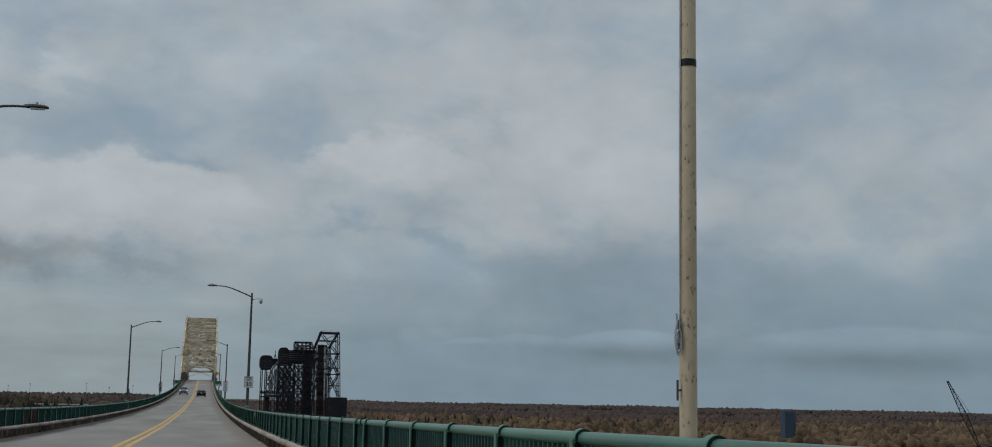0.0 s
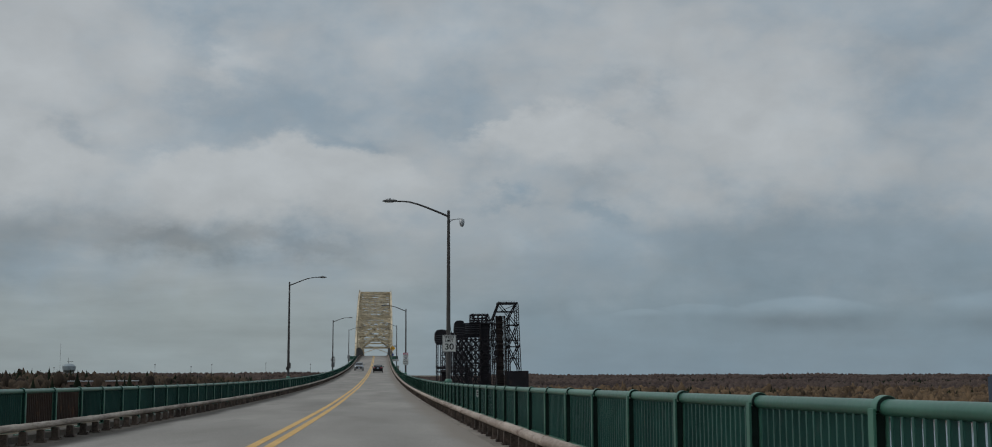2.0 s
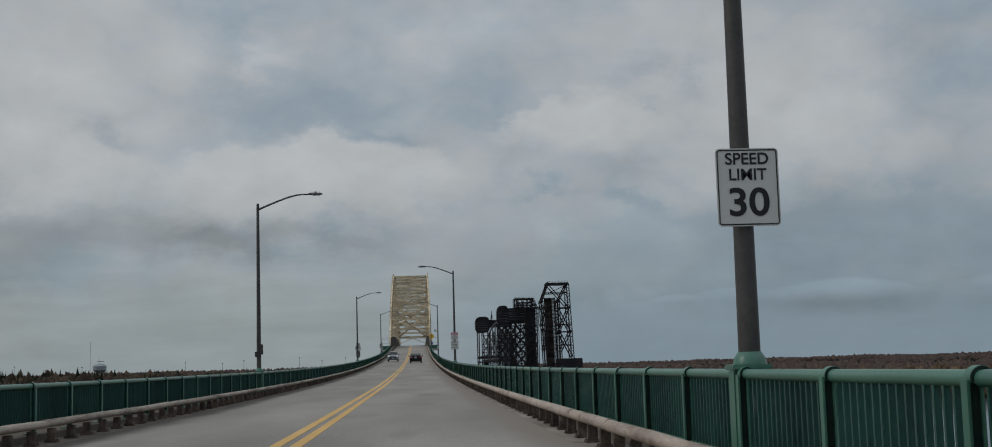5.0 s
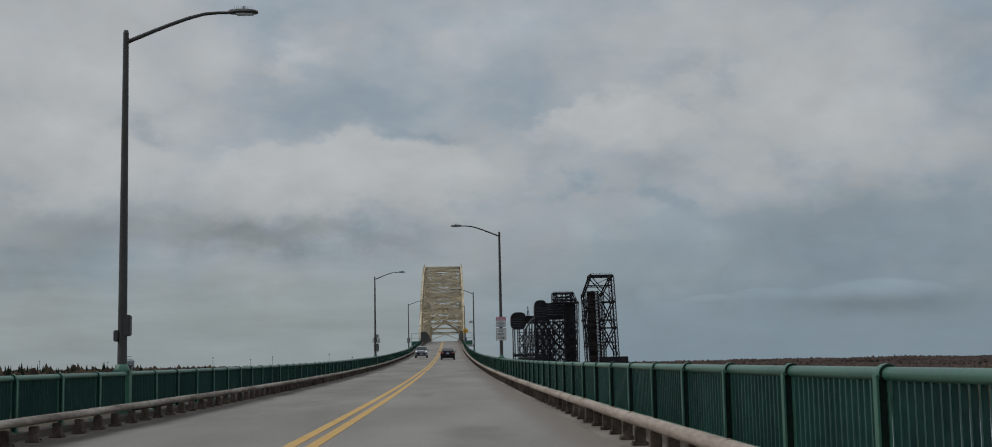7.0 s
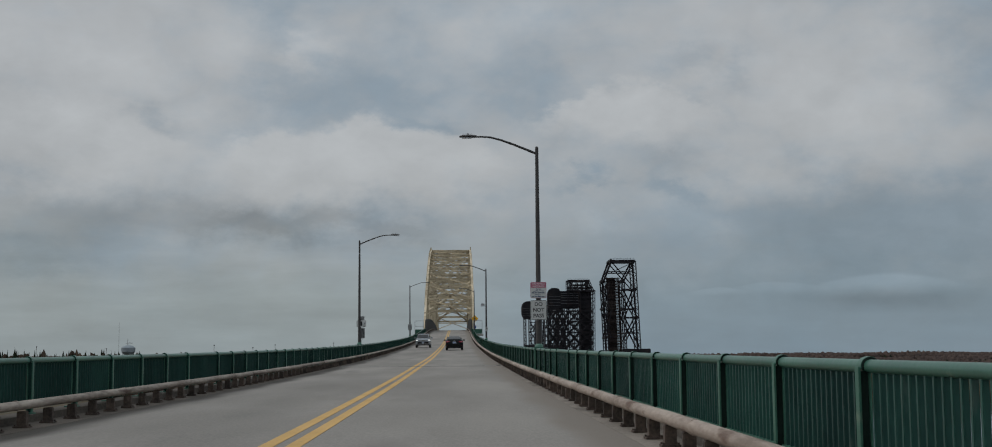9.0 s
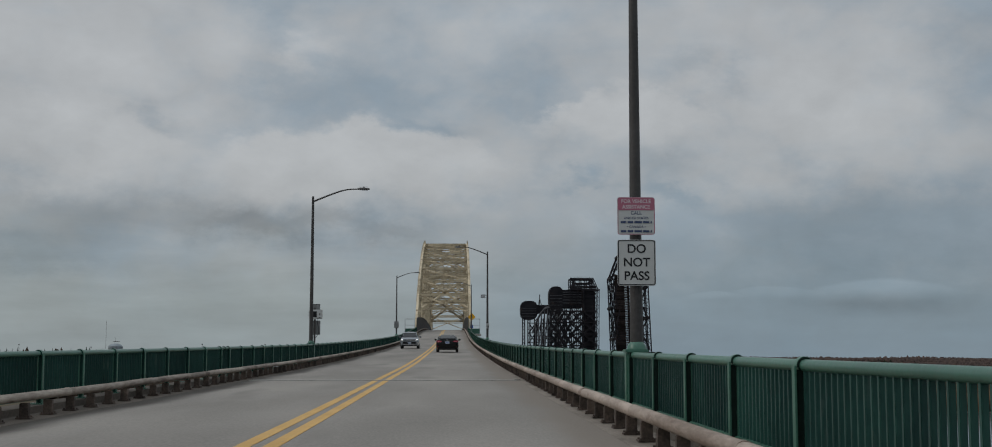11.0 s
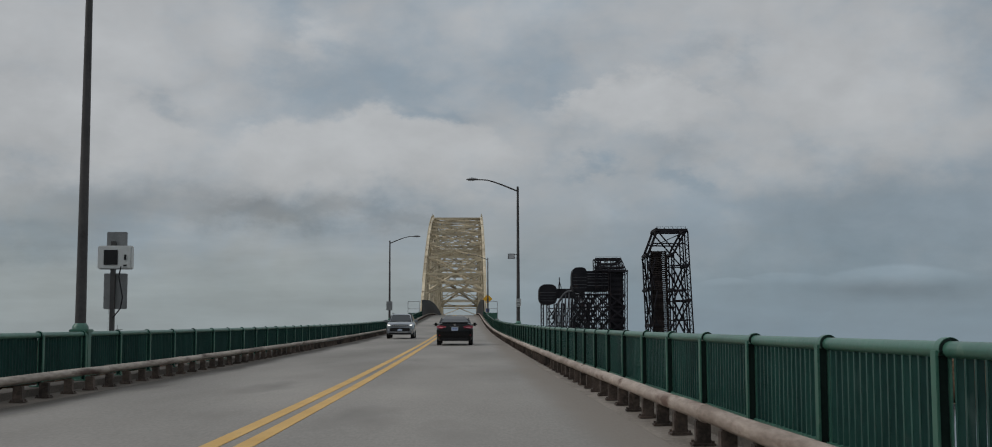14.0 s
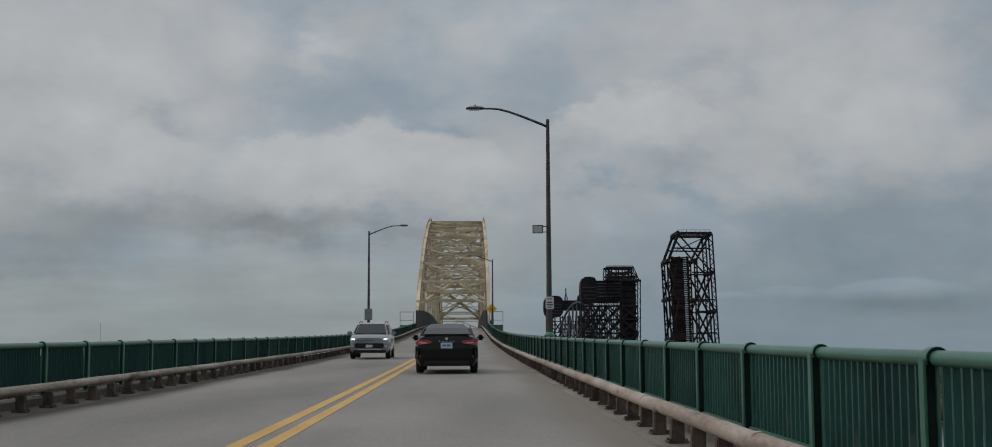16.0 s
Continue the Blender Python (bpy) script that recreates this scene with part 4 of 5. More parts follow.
for sx in (-1, 1):
    x = sx * RIB_X
    for a, b in zip(NODES, NODES[1:]):
        member("top_chord", (x, a, top_chord(a)), (x, b, top_chord(b)), 0.46, 0.46)
        member("bottom_chord", (x, a, low_chord(a)), (x, b, low_chord(b)), 0.46, 0.46)
        rise = (top_chord(a), low_chord(b)) if a < 501 else (low_chord(a), top_chord(b))
        member("diagonal", (x, a, rise[0]), (x, b, rise[1]), 0.26, 0.24)
    for a in NODES:
        member("vertical", (x, a, low_chord(a)), (x, a, top_chord(a)), 0.28, 0.28)
        if low_chord(a) > grade(a) + 1.0:
            member("hanger", (x, a, grade(a) - 0.8), (x, a, low_chord(a)), 0.24, 0.24)
        elif low_chord(a) < grade(a) - 2.0 and top_chord(a) < grade(a) - 1.5:
            member("strut_up", (x, a, top_chord(a)), (x, a, grade(a) - 1.9), 0.4, 0.4)
for a in NODES:
    for f in (top_chord, low_chord):
        z = f(a)
        if f is low_chord and abs(a - 501.5) < 38:
            continue
        if z > grade(a) + 5.6 or z < grade(a) - 2.0:
            member("cross_strut", (-RIB_X, a, z), (RIB_X, a, z), 0.36, 0.36)
for a, b in zip(NODES, NODES[1:]):
    for f in (top_chord, low_chord):
        if f is low_chord and abs((a + b) / 2 - 501.5) < 38:
            continue
        if min(f(a), f(b)) > grade(a) + 3.4 or max(f(a), f(b)) < grade(a) - 2.0:
            member("lateral_brace", (-RIB_X, a, f(a)), (RIB_X, b, f(b)), 0.21, 0.22)
            member("lateral_brace", (RIB_X, a, f(a) + 0.02), (-RIB_X, b, f(b) + 0.02), 0.21, 0.22)
            m = (a + b) / 2
            if abs(m - 501.5) > 40:
                member("cross_strut", (-RIB_X, m, f(m)), (RIB_X, m, f(m)), 0.20, 0.24)
for a in NODES:
    if grade(a) + 4.0 < low_chord(a) < 25.6:
        member("sway_brace", (-RIB_X, a, low_chord(a)), (RIB_X, a, top_chord(a)), 0.17)
        member("sway_brace", (RIB_X, a + 0.05, low_chord(a)), (-RIB_X, a + 0.05, top_chord(a)), 0.17)
for a, b in zip(NODES, NODES[1:]):
    m = (a + b) / 2
    if grade(m) + 4.0 < low_chord(m) < 24.5:
        member("sway_brace", (-RIB_X, m, low_chord(m)), (RIB_X, m, top_chord(m)), 0.2)
        member("sway_brace", (RIB_X, m + 0.05, low_chord(m)), (-RIB_X, m + 0.05, top_chord(m)), 0.2)
        member("sway_strut", (-RIB_X, m, (low_chord(m) + top_chord(m)) / 2), (RIB_X, m, (low_chord(m) + top_chord(m)) / 2), 0.24)
    for sx in (-1, 1):
        member("sub_vertical", (sx * RIB_X, m, low_chord(m)), (sx * RIB_X, m, top_chord(m)), 0.2)
# portal beam where the ribs clear the traffic
portal = min((a for a in NODES if low_chord(a) > grade(a) + 5.6))
member("portal_beam", (-RIB_X, portal - 0.3, low_chord(portal) + 0.2), (RIB_X, portal - 0.3, low_chord(portal) + 0.2), 0.4, 0.5)
for y, z, deep in ((457.0, 19.5, 0.8), (449.5, 15.0, 0.4), (442.0, 11.2, 0.6), (546.0, 19.5, 0.8), (561.0, 11.2, 0.6)):
    member("portal_beam", (-RIB_X, y, z), (RIB_X, y, z), 0.4, deep)
for near, away in ((442.0, 457.0), (561.0, 546.0)):
    member("portal_brace", (-RIB_X, near, 11.2), (RIB_X, away, 19.5), 0.55, 0.4)
    member("portal_brace", (RIB_X, near, 11.25), (-RIB_X, away, 19.55), 0.55, 0.4)
    bm = bmesh.new()
    soft_box(bm, (0, (near + away) / 2, 15.35), (1.5, 0.5, 1.1), 0.1)
    part("portal_gusset", bm, CREAM, arch)
for sx in (-1, 1):
    # low inspection rail along the rib's back
    bm = bmesh.new()
    y = 412.0
    while y < 500.0:
        z = top_chord(y)
        beam(bm, (sx * (RIB_X + 0.26), y, z), (sx * (RIB_X + 0.26), y, z + 0.75), 0.09)
        beam(bm, (sx * (RIB_X + 0.26), y, z + 0.7), (sx * (RIB_X + 0.26), y + 1.9, top_chord(y + 1.9) + 0.7), 0.05)
        y += 1.9
    tagged(part("inspection_rail", bm, CREAM, arch), kind="stuff")
    for y in (478.0, 489.0):
        member("finial", (sx * (RIB_X + 0.2), y, top_chord(y)), (sx * (RIB_X + 0.2), y, top_chord(y) + 1.1), 0.12)
    # arch footing
    bm = bmesh.new()
    for y in (388.0, 615.0):
        soft_box(bm, (sx * RIB_X, y, -13), (4.0, 9.0, 31.0), 0.1)
    part("footing", bm, CONCRETE, arch)

# solid shields along the road where the ribs rise past the deck
for sx in (-1, 1):
    e = empty("road_shield", pose(sx * 4.98, 386.0, 0), "dark grey solid steel shield wall with a curved end", "shield wall", "shields at the arch", "structure")
    bm = bmesh.new()
    prof = []
    for k in range(25):
        y = k * 7.5
        g = grade(386 + y)
        t = max(0.0, (y - 30.0) / 150.0)
        prof.append((y, g - 0.2, g + 0.3 + 2.55 * math.sqrt(max(0.0, 1 - min(t, 1.0) ** 2))))
    lo = [[bm.verts.new((xx, y, b)) for y, b, c in prof] for xx in (-0.06, 0.06)]
    hi = [[bm.verts.new((xx, y, c)) for y, b, c in prof] for xx in (-0.06, 0.06)]
    for k in range(len(prof) - 1):
        bm.faces.new((lo[0][k], lo[0][k + 1], hi[0][k + 1], hi[0][k]))
        bm.faces.new((lo[1][k], lo[1][k + 1], hi[1][k + 1], hi[1][k]))
        bm.faces.new((hi[0][k], hi[0][k + 1], hi[1][k + 1], hi[1][k]))
    bm.faces.new((lo[0][0], hi[0][0], hi[1][0], lo[1][0]))
    bmesh.ops.recalc_face_normals(bm, faces=bm.faces)
    part("shield_plate", bm, SHIELD, e)
    # open gate frame beside it
    e = empty("gate_frame", pose(sx * 6.3, 386.0, grade(386)), "thin steel gate frame on the outer walkway", "gate", "gates at the arch")
    bm = bmesh.new()
    for x in (-0.95, 0.95):
        beam(bm, (x, 0, -0.3), (x, 0, 2.6), 0.09)
    beam(bm, (-0.95, 0, 2.6), (0.95, 0, 2.6), 0.09)
    beam(bm, (-0.95, 0, 1.4), (0.95, 0, 1.4), 0.07)
    part("frame", bm, GALV, e)
    bm = bmesh.new()
    soft_box(bm, (0, 0.0, 0.25), (1.8, 0.5, 1.0), 0.03)
    part("lower_panel", bm, GREEN, e)
    bm = bmesh.new()
    box(bm, (sx * -0.1, 0.3, -0.5), (2.6, 2.5, 0.4))
    part("walkway", bm, CONCRETE, e)

# ---- the black railway bridge beside the road ----


def steel(e, name, bm, material=None):
    return part(name, bm, material or RAILSTEEL, e)


def lattice(bm, p, q, width, bar, step, axis=(1, 0, 0)):
    """A laced column from p to q: two bars with zigzag lacing."""
    p, q, a = Vector(p), Vector(q), Vector(axis) * width / 2
    beam(bm, p - a, q - a, bar)
    beam(bm, p + a, q + a, bar)
    n = max(2, int((q - p).length / step))
    for k in range(n):
        s, t = p.lerp(q, k / n), p.lerp(q, (k + 1) / n)
        sg = 1 if k % 2 else -1
        beam(bm, s - a * sg, t + a * sg, bar * 0.55)


leaf = empty("raised_bascule_leaf", pose(45.5, 453.0, WATER_Z), "black steel bascule leaf standing raised, with laced legs", "bascule bridge", "railway bridge")
Z0 = -WATER_Z


def at(x, z, y=0.0):
    return (x - 45.5, y, z + Z0)


for y in (0.0, 7.0):
    for nm, p, q, w in (("outer_leg", (49.9, 24.6), (51.8, -20.0), 0.75), ("inner_leg", (46.9, 19.3), (47.6, -20.0), 0.5), ("outer_leg", (41.6, 19.2), (43.0, -20.0), 0.55)):
        bm = bmesh.new()
        lattice(bm, at(*p, y), at(*q, y), w, 0.26, 0.9)
        steel(leaf, nm, bm)
    UPPER = (((43.6, 24.6), (41.5, 19.2), 0.5), ((49.7, 24.4), (46.9, 19.2), 0.4), ((43.6, 24.6), (49.9, 17.2), 0.28), ((49.9, 24.4), (43.6, 21.6), 0.14),
                    ((42.4, 21.8), (49.5, 21.7), 0.28), ((46.2, 17.0), (50.2, 17.0), 0.30), ((46.5, 11.7), (50.5, 11.7), 0.28), ((47.0, 9.4), (50.6, 9.4), 0.28), ((47.1, 5.2), (50.8, 5.2), 0.28),
                    )
    LOWER = (((50.2, 17.0), (47.0, 9.4), 0.34), ((46.9, 16.5), (50.5, 9.4), 0.34), ((50.5, 9.4), (47.2, 3.0), 0.34), ((47.0, 9.4), (50.9, 1.5), 0.34),
                    ((41.2, 18.9), (43.0, 11.8), 0.26), ((43.2, 18.9), (41.5, 11.8), 0.26), ((41.5, 11.8), (43.4, 4.0), 0.26), ((43.5, 11.5), (41.9, 4.0), 0.26), ((41.3, 14.5), (43.3, 14.5), 0.22), ((41.7, 7.2), (43.5, 7.2), 0.22), ((41.9, 4.2), (47.0, 4.2), 0.3))
    for p, q, w in UPPER + LOWER:
        bm = bmesh.new()
        beam(bm, at(*p, y), at(*q, y), w)
        steel(leaf, "brace", bm)
for p in ((43.6, 24.8), (49.8, 24.6), (41.5, 19.3), (46.9, 19.4), (50.2, 17.0), (50.5, 9.4), (47.0, 11.7), (41.5, 11.8), (42.0, 4.0)):
    bm = bmesh.new()
    soft_box(bm, at(*p, 3.5), (0.75, 7.6, 0.85), 0.2)
    steel(leaf, "gusset", bm)
for y in (0, 7):
    bm = bmesh.new()
    beam(bm, at(43.2, 24.7, y), at(50.2, 24.7, y), 0.8, 0.55)
    steel(leaf, "top_beam", bm)
bm = bmesh.new()
for k in range(8):
    x = 43.4 + k * 0.92
    beam(bm, at(x, 24.9), at(x, 25.4), 0.06)
beam(bm, at(43.4, 25.4), at(49.9, 25.4), 0.06)
steel(leaf, "hand_rail", bm)
# the leaf's timber deck stands on end
for k in range(92):
    z = 20.1 - k * 0.43
    shift = 0.92 * (k / 92)
    bm = bmesh.new()
    box(bm, at(44.25 + shift, z, 2.5), (3.45 if k % 2 else 3.75, 0.5, 0.31))
    steel(leaf, "tie", bm, TIMBER)
bm = bmesh.new()
beam(bm, at(43.75, 20.2, 3.3), at(44.70, -19.5, 3.3), 2.45, 0.2, (0, 1, 0))
steel(leaf, "deck_plate", bm)
bm = bmesh.new()
for x in (42.75, 44.2, 45.75):
    beam(bm, at(x, 20.4, 2.9), at(x + 0.95, -19.5, 2.9), 0.40, 0.3)
steel(leaf, "stringer", bm)
bm = bmesh.new()
soft_box(bm, at(50.0, -6.0, 3.5), (7.6, 9.0, 13.9), 0.15)
steel(leaf, "machinery_deck", bm)
bm = bmesh.new()
soft_box(bm, at(46.5, -23.5, 3.5), (16, 14, 9.0), 0.2)
part("stone_pier", bm, CONCRETE, leaf)

span = empty("lift_span_tower", pose(42.0, 560.0, WATER_Z), "black steel railway lift tower with round counterweight and boxed machinery", "lift bridge", "railway bridge")


def bt(x, z, y=0.0):
    return (x - 42.0, y, z + Z0)


for y in (0.0, 6.0):
    for p, q, w in (((50.3, 21.3), (49.8, -20), 0.8), ((45.2, 22.0), (45.2, -20), 0.6), ((39.4, 15.4), (39.4, -20), 0.7), ((43.4, 22.0), (43.4, -20), 0.7), ((41.3, 25.2), (41.9, -20), 0.7), ((37.2, 15.4), (37.2, -20), 0.7), ((34.4, 15.4), (34.4, -20), 0.6), ((48.6, 25.2), (50.3, 21.3), 0.5)):
        bm = bmesh.new()
        lattice(bm, bt(*p, y), bt(*q, y), w, 0.24, 1.3)
        steel(span, "laced_leg", bm)
    for k in range(9):
        z = 14.6 - k * 3.8
        for x0, x1 in ((34.4, 37.2), (37.2, 39.4), (39.4, 41.6), (41.6, 45.4), (45.2, 50.0)):
            bm = bmesh.new()
            beam(bm, bt(x0, z, y), bt(x1, z - 3.8, y), 0.42)
            beam(bm, bt(x1, z, y + 0.1), bt(x0, z - 3.8, y + 0.1), 0.42)
            beam(bm, bt(x0, z, y - 0.1), bt(x1, z, y - 0.1), 0.34)
            steel(span, "brace_panel", bm)
    for p, q, w in (((41.0, 25.3), (48.9, 25.3), 0.6), ((41.2, 22.0), (50.9, 21.6), 0.6), ((41.4, 25.0), (44.6, 22.2), 0.25), ((44.8, 22.2), (48.2, 25.0), 0.25), ((42.0, 23.8), (48.0, 23.8), 0.45), ((42.6, 25.2), (42.6, 22.0), 0.4), ((44.6, 25.2), (44.6, 22.0), 0.35), ((46.4, 25.2), (46.4, 22.0), 0.35), ((48.2, 25.2), (48.2, 22.0), 0.5), ((41.2, 22.9), (50.0, 22.7), 0.5)):
        bm = bmesh.new()
        beam(bm, bt(*p, y), bt(*q, y), w)
        steel(span, "top_frame", bm)
bm = bmesh.new()
for k in range(7):
    beam(bm, bt(41.2 + k * 1.25, 25.5), bt(41.2 + k * 1.25, 25.9), 0.07)
beam(bm, bt(41.2, 25.9), bt(48.7, 25.9), 0.07)
steel(span, "hand_rail", bm)
bm = bmesh.new()
soft_box(bm, bt(47.5, 1.5, 3.0), (4.0, 4.0, 41.0), 0.1)
steel(span, "raised_leaf", bm)
for k in range(24):
    bm = bmesh.new()
    box(bm, bt(47.5, 20.5 - k * 1.6, 0.9), (4.3, 0.4, 0.5))
    steel(span, "tie", bm)
bm = bmesh.new()
soft_box(bm, bt(40.8, 18.6, 3.0), (8.2, 5.0, 6.2), 0.25)
cabin = steel(span, "machinery_house", bm)
for z in (20.9, 20.1, 19.3, 18.3, 17.3):
    bm = bmesh.new()
    box(bm, bt(40.8, z, 0.45), (8.0, 0.12, 0.20))
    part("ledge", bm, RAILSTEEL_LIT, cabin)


def drum(e, cx, cz, w, h, depth, place, y=0.0):
    """A rounded counterweight, a capsule on end, lying along y."""
    bm = bmesh.new()
    rows = []
    for d in (0.0, depth):
        ring = []
        for k in range(28):
            a = 2 * math.pi * k / 28
            c, s = math.cos(a), math.sin(a)
            ring.append(bm.verts.new(place(cx + w / 2 * math.copysign(abs(c) ** 0.62, c), cz + h / 2 * math.copysign(abs(s) ** 0.62, s), y + d)))
        rows.append(ring)
    for k in range(28):
        bm.faces.new((rows[0][k], rows[0][(k + 1) % 28], rows[1][(k + 1) % 28], rows[1][k]))
    bm.faces.new(rows[0])
    bm.faces.new(rows[1])
    bmesh.ops.recalc_face_normals(bm, faces=bm.faces)
    o = steel(e, "counterweight", bm)
    for dz in (-0.32, -0.18, -0.04, 0.1):
        bm = bmesh.new()
        box(bm, place(cx, cz + dz * h, y - 0.05), (w * 0.86, 0.1, 0.12))
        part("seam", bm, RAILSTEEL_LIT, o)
    return o


drum(span, 36.3, 19.0, 4.7, 7.6, 6.0, bt)
bm = bmesh.new()
soft_box(bm, bt(42.5, -23.5, 3), (22, 14, 9), 0.2)
part("stone_pier", bm, CONCRETE, span)

tail = empty("counterweight_tower", pose(36.0, 665.0, WATER_Z), "black steel railway tower with a rounded counterweight and arched truss", "bascule bridge", "railway bridge")


def ct(x, z, y=0.0):
    return (x - 36.0, y, z + Z0)


drum(tail, 33.5, 18.4, 7.0, 7.8, 7.0, ct)
bm = bmesh.new()
soft_box(bm, ct(39.6, 18.8, 3), (7.4, 5.0, 3.6), 0.3)
steel(tail, "connecting_box", bm)
drum(tail, 45.0, 20.0, 5.4, 6.4, 6.0, ct)
bm = bmesh.new()
beam(bm, ct(37.9, 20), ct(37.9, 24.9), 0.35)
beam(bm, ct(37.2, 20), ct(37.9, 23.5), 0.2)
beam(bm, ct(38.8, 20), ct(37.9, 23.5), 0.2)
steel(tail, "mast", bm)
for x in (31.2, 33.4, 36.2, 39.0, 42.0, 45.0, 48.5):
    bm = bmesh.new()
    lattice(bm, ct(x, 15.0), ct(x, -20.0), 0.9, 0.42, 1.3)
    steel(tail, "laced_leg", bm)
for z, deep in ((2.6, 1.3), (0.4, 0.7)):
    bm = bmesh.new()
    soft_box(bm, ct(40.0, z, -0.4), (18.5, 0.8, deep), 0.08)
    steel(tail, "deck_beam", bm)
for k in range(7):
    z = 13 - 4 * k
    for a, b in zip((33.4, 36.2, 39.0, 42.0, 45.0), (36.2, 39.0, 42.0, 45.0, 48.5)):
        bm = bmesh.new()
        beam(bm, ct(a, z), ct(b, z - 4), 0.42)
        beam(bm, ct(b, z, 0.2), ct(a, z - 4, 0.2), 0.42)
        beam(bm, ct(a, z, -0.2), ct(b, z, -0.2), 0.3)
        steel(tail, "brace_panel", bm)
bm = bmesh.new()
soft_box(bm, ct(40, -23.5, 3), (22, 14, 9), 0.2)
part("stone_pier", bm, CONCRETE, tail)
# arched truss span between the towers
truss = empty("arched_truss_span", pose(38.0, 600.0, WATER_Z), "grey riveted arched truss span of the railway bridge", "truss bridge", "railway bridge")
pts = []
for k in range(11):
    t = k / 10
    pts.append((33.4 - 38 + 9.0 * t, 40 - 90 * t * 0.45, Z0 + 3.5 + 14.6 * math.sin(math.pi * (0.08 + 0.80 * t)) ** 0.75))
for a, b in zip(pts, pts[1:]):
    bm = bmesh.new()
    beam(bm, a, b, 0.55)
    steel(truss, "arch_chord", bm, RAILSTEEL_LIT)
    bm = bmesh.new()
    beam(bm, b, (b[0], b[1], Z0 + 1.0), 0.4)
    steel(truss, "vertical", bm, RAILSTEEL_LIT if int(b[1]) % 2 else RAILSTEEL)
    bm = bmesh.new()
    beam(bm, (a[0], a[1], Z0 + 1.0), b, 0.25)
    steel(truss, "diagonal", bm)
bm = bmesh.new()
beam(bm, (pts[0][0], pts[0][1], Z0 + 1.0), (pts[-1][0], pts[-1][1], Z0 + 1.0), 3.0, 1.2)
steel(truss, "deck", bm)
for k in (0, 10):
    bm = bmesh.new()
    soft_box(bm, (pts[k][0], pts[k][1], (Z0 + 0.4) / 2), (2.5, 2.5, Z0 + 0.4), 0.1)
    part("pier", bm, RAILSTEEL, truss)

# ---- land, water and far woods ----


def land(x, y):
    r = math.hypot(x, y)
    far = min(max((r - 1400) / 1500, 0.0), 1.0)
    rise = min(max((-x - 60) / 120, 0.0), 1.0) * min(max((r - 420) / 250, 0.0), 1.0)
    return WATER_Z + 0.5 + 14.0 * rise + (9.0 - 8.0 * rise) * far * far * (3 - 2 * far) + 2.0 * noise.noise((x / 700, y / 700, 0.3)) * far


bm = bmesh.new()
rings, spokes = [0, 60, 150, 300, 500, 800, 1200, 1600, 2000, 2500, 3000, 3600, 4300, 4900], 72
rows = []
for r in rings[1:]:
    rows.append([bm.verts.new((r * math.sin(2 * math.pi * k / spokes), 200 + r * math.cos(2 * math.pi * k / spokes), land(r * math.sin(2 * math.pi * k / spokes), r * math.cos(2 * math.pi * k / spokes)))) for k in range(spokes)])
hub = bm.verts.new((0, 200, WATER_Z + 0.5))
for k in range(spokes):
    bm.faces.new((hub, rows[0][k], rows[0][(k + 1) % spokes]))
for r, q in zip(rows, rows[1:]):
    for k in range(spokes):
        bm.faces.new((r[k], q[k], q[(k + 1) % spokes], r[(k + 1) % spokes]))
bmesh.ops.recalc_face_normals(bm, faces=bm.faces)
tagged(part("ground", bm, EARTH), "flat brown autumn land reaching to low hills", "ground", kind="structure")
bm = bmesh.new()
box(bm, (120, 330, WATER_Z + 0.62), (900, 760, 0.2))
tagged(part("water", bm, WATER), "grey river water under the bridges", "river", kind="structure")


def clump_shape(seed, cone=False, level=2, rough=1.0):
    b = bmesh.new()
    bmesh.ops.create_icosphere(b, subdivisions=level, radius=1.0)
    rng = random.Random(seed)
    off = Vector((rng.random() * 50, rng.random() * 50, rng.random() * 50))
    for v in b.verts:
        d = v.co.normalized()
        v.co = d * (1 + rough * (0.5 * noise.noise(d * 1.8 + off) + 0.30 * noise.noise(d * 4.5 + off)))
        if cone:
            taper = max(0.05, (1 - v.co.z) / 2)
            v.co.x *= taper * 1.1
            v.co.y *= taper * 1.1
    vs = np.array([v.co[:] for v in b.verts])
    fs = np.array([[v.index for v in f.verts] for f in b.faces])
    b.free()
    return vs, fs


ROUND = [clump_shape(s, False, 2 if s < 4 else 1, 1.35) for s in range(10)]
COARSE = [clump_shape(s + 40, False, 1, 0.8) for s in range(8)]
CONES = [clump_shape(s + 20, True) for s in range(3)]


def wood(name, places, shapes, material, label, category="woodland"):
    """Many treetops in one mesh; places: (x, y, z, width, height)."""
    V, F, base = [], [], 0
    rng = random.Random(len(places))
    for x, y, z, w, h in places:
        vs, fs = shapes[rng.randrange(len(shapes))]
        a = rng.random() * 6.28
        c, s = math.cos(a), math.sin(a)
        p = np.stack([(vs[:, 0] * c - vs[:, 1] * s) * w / 2 + x, (vs[:, 0] * s + vs[:, 1] * c) * w / 2 + y, (vs[:, 2] + 1) * h / 2 + z], 1)
        V.append(p)
        F.append(fs + base)
        base += len(vs)
    me = bpy.data.meshes.new(name)
    me.from_pydata(np.concatenate(V).tolist(), [], np.concatenate(F).tolist())
    me.materials.append(material)
    me.polygons.foreach_set("use_smooth", [True] * len(me.polygons))
    return tagged(new(name, me), label, category, kind="stuff")


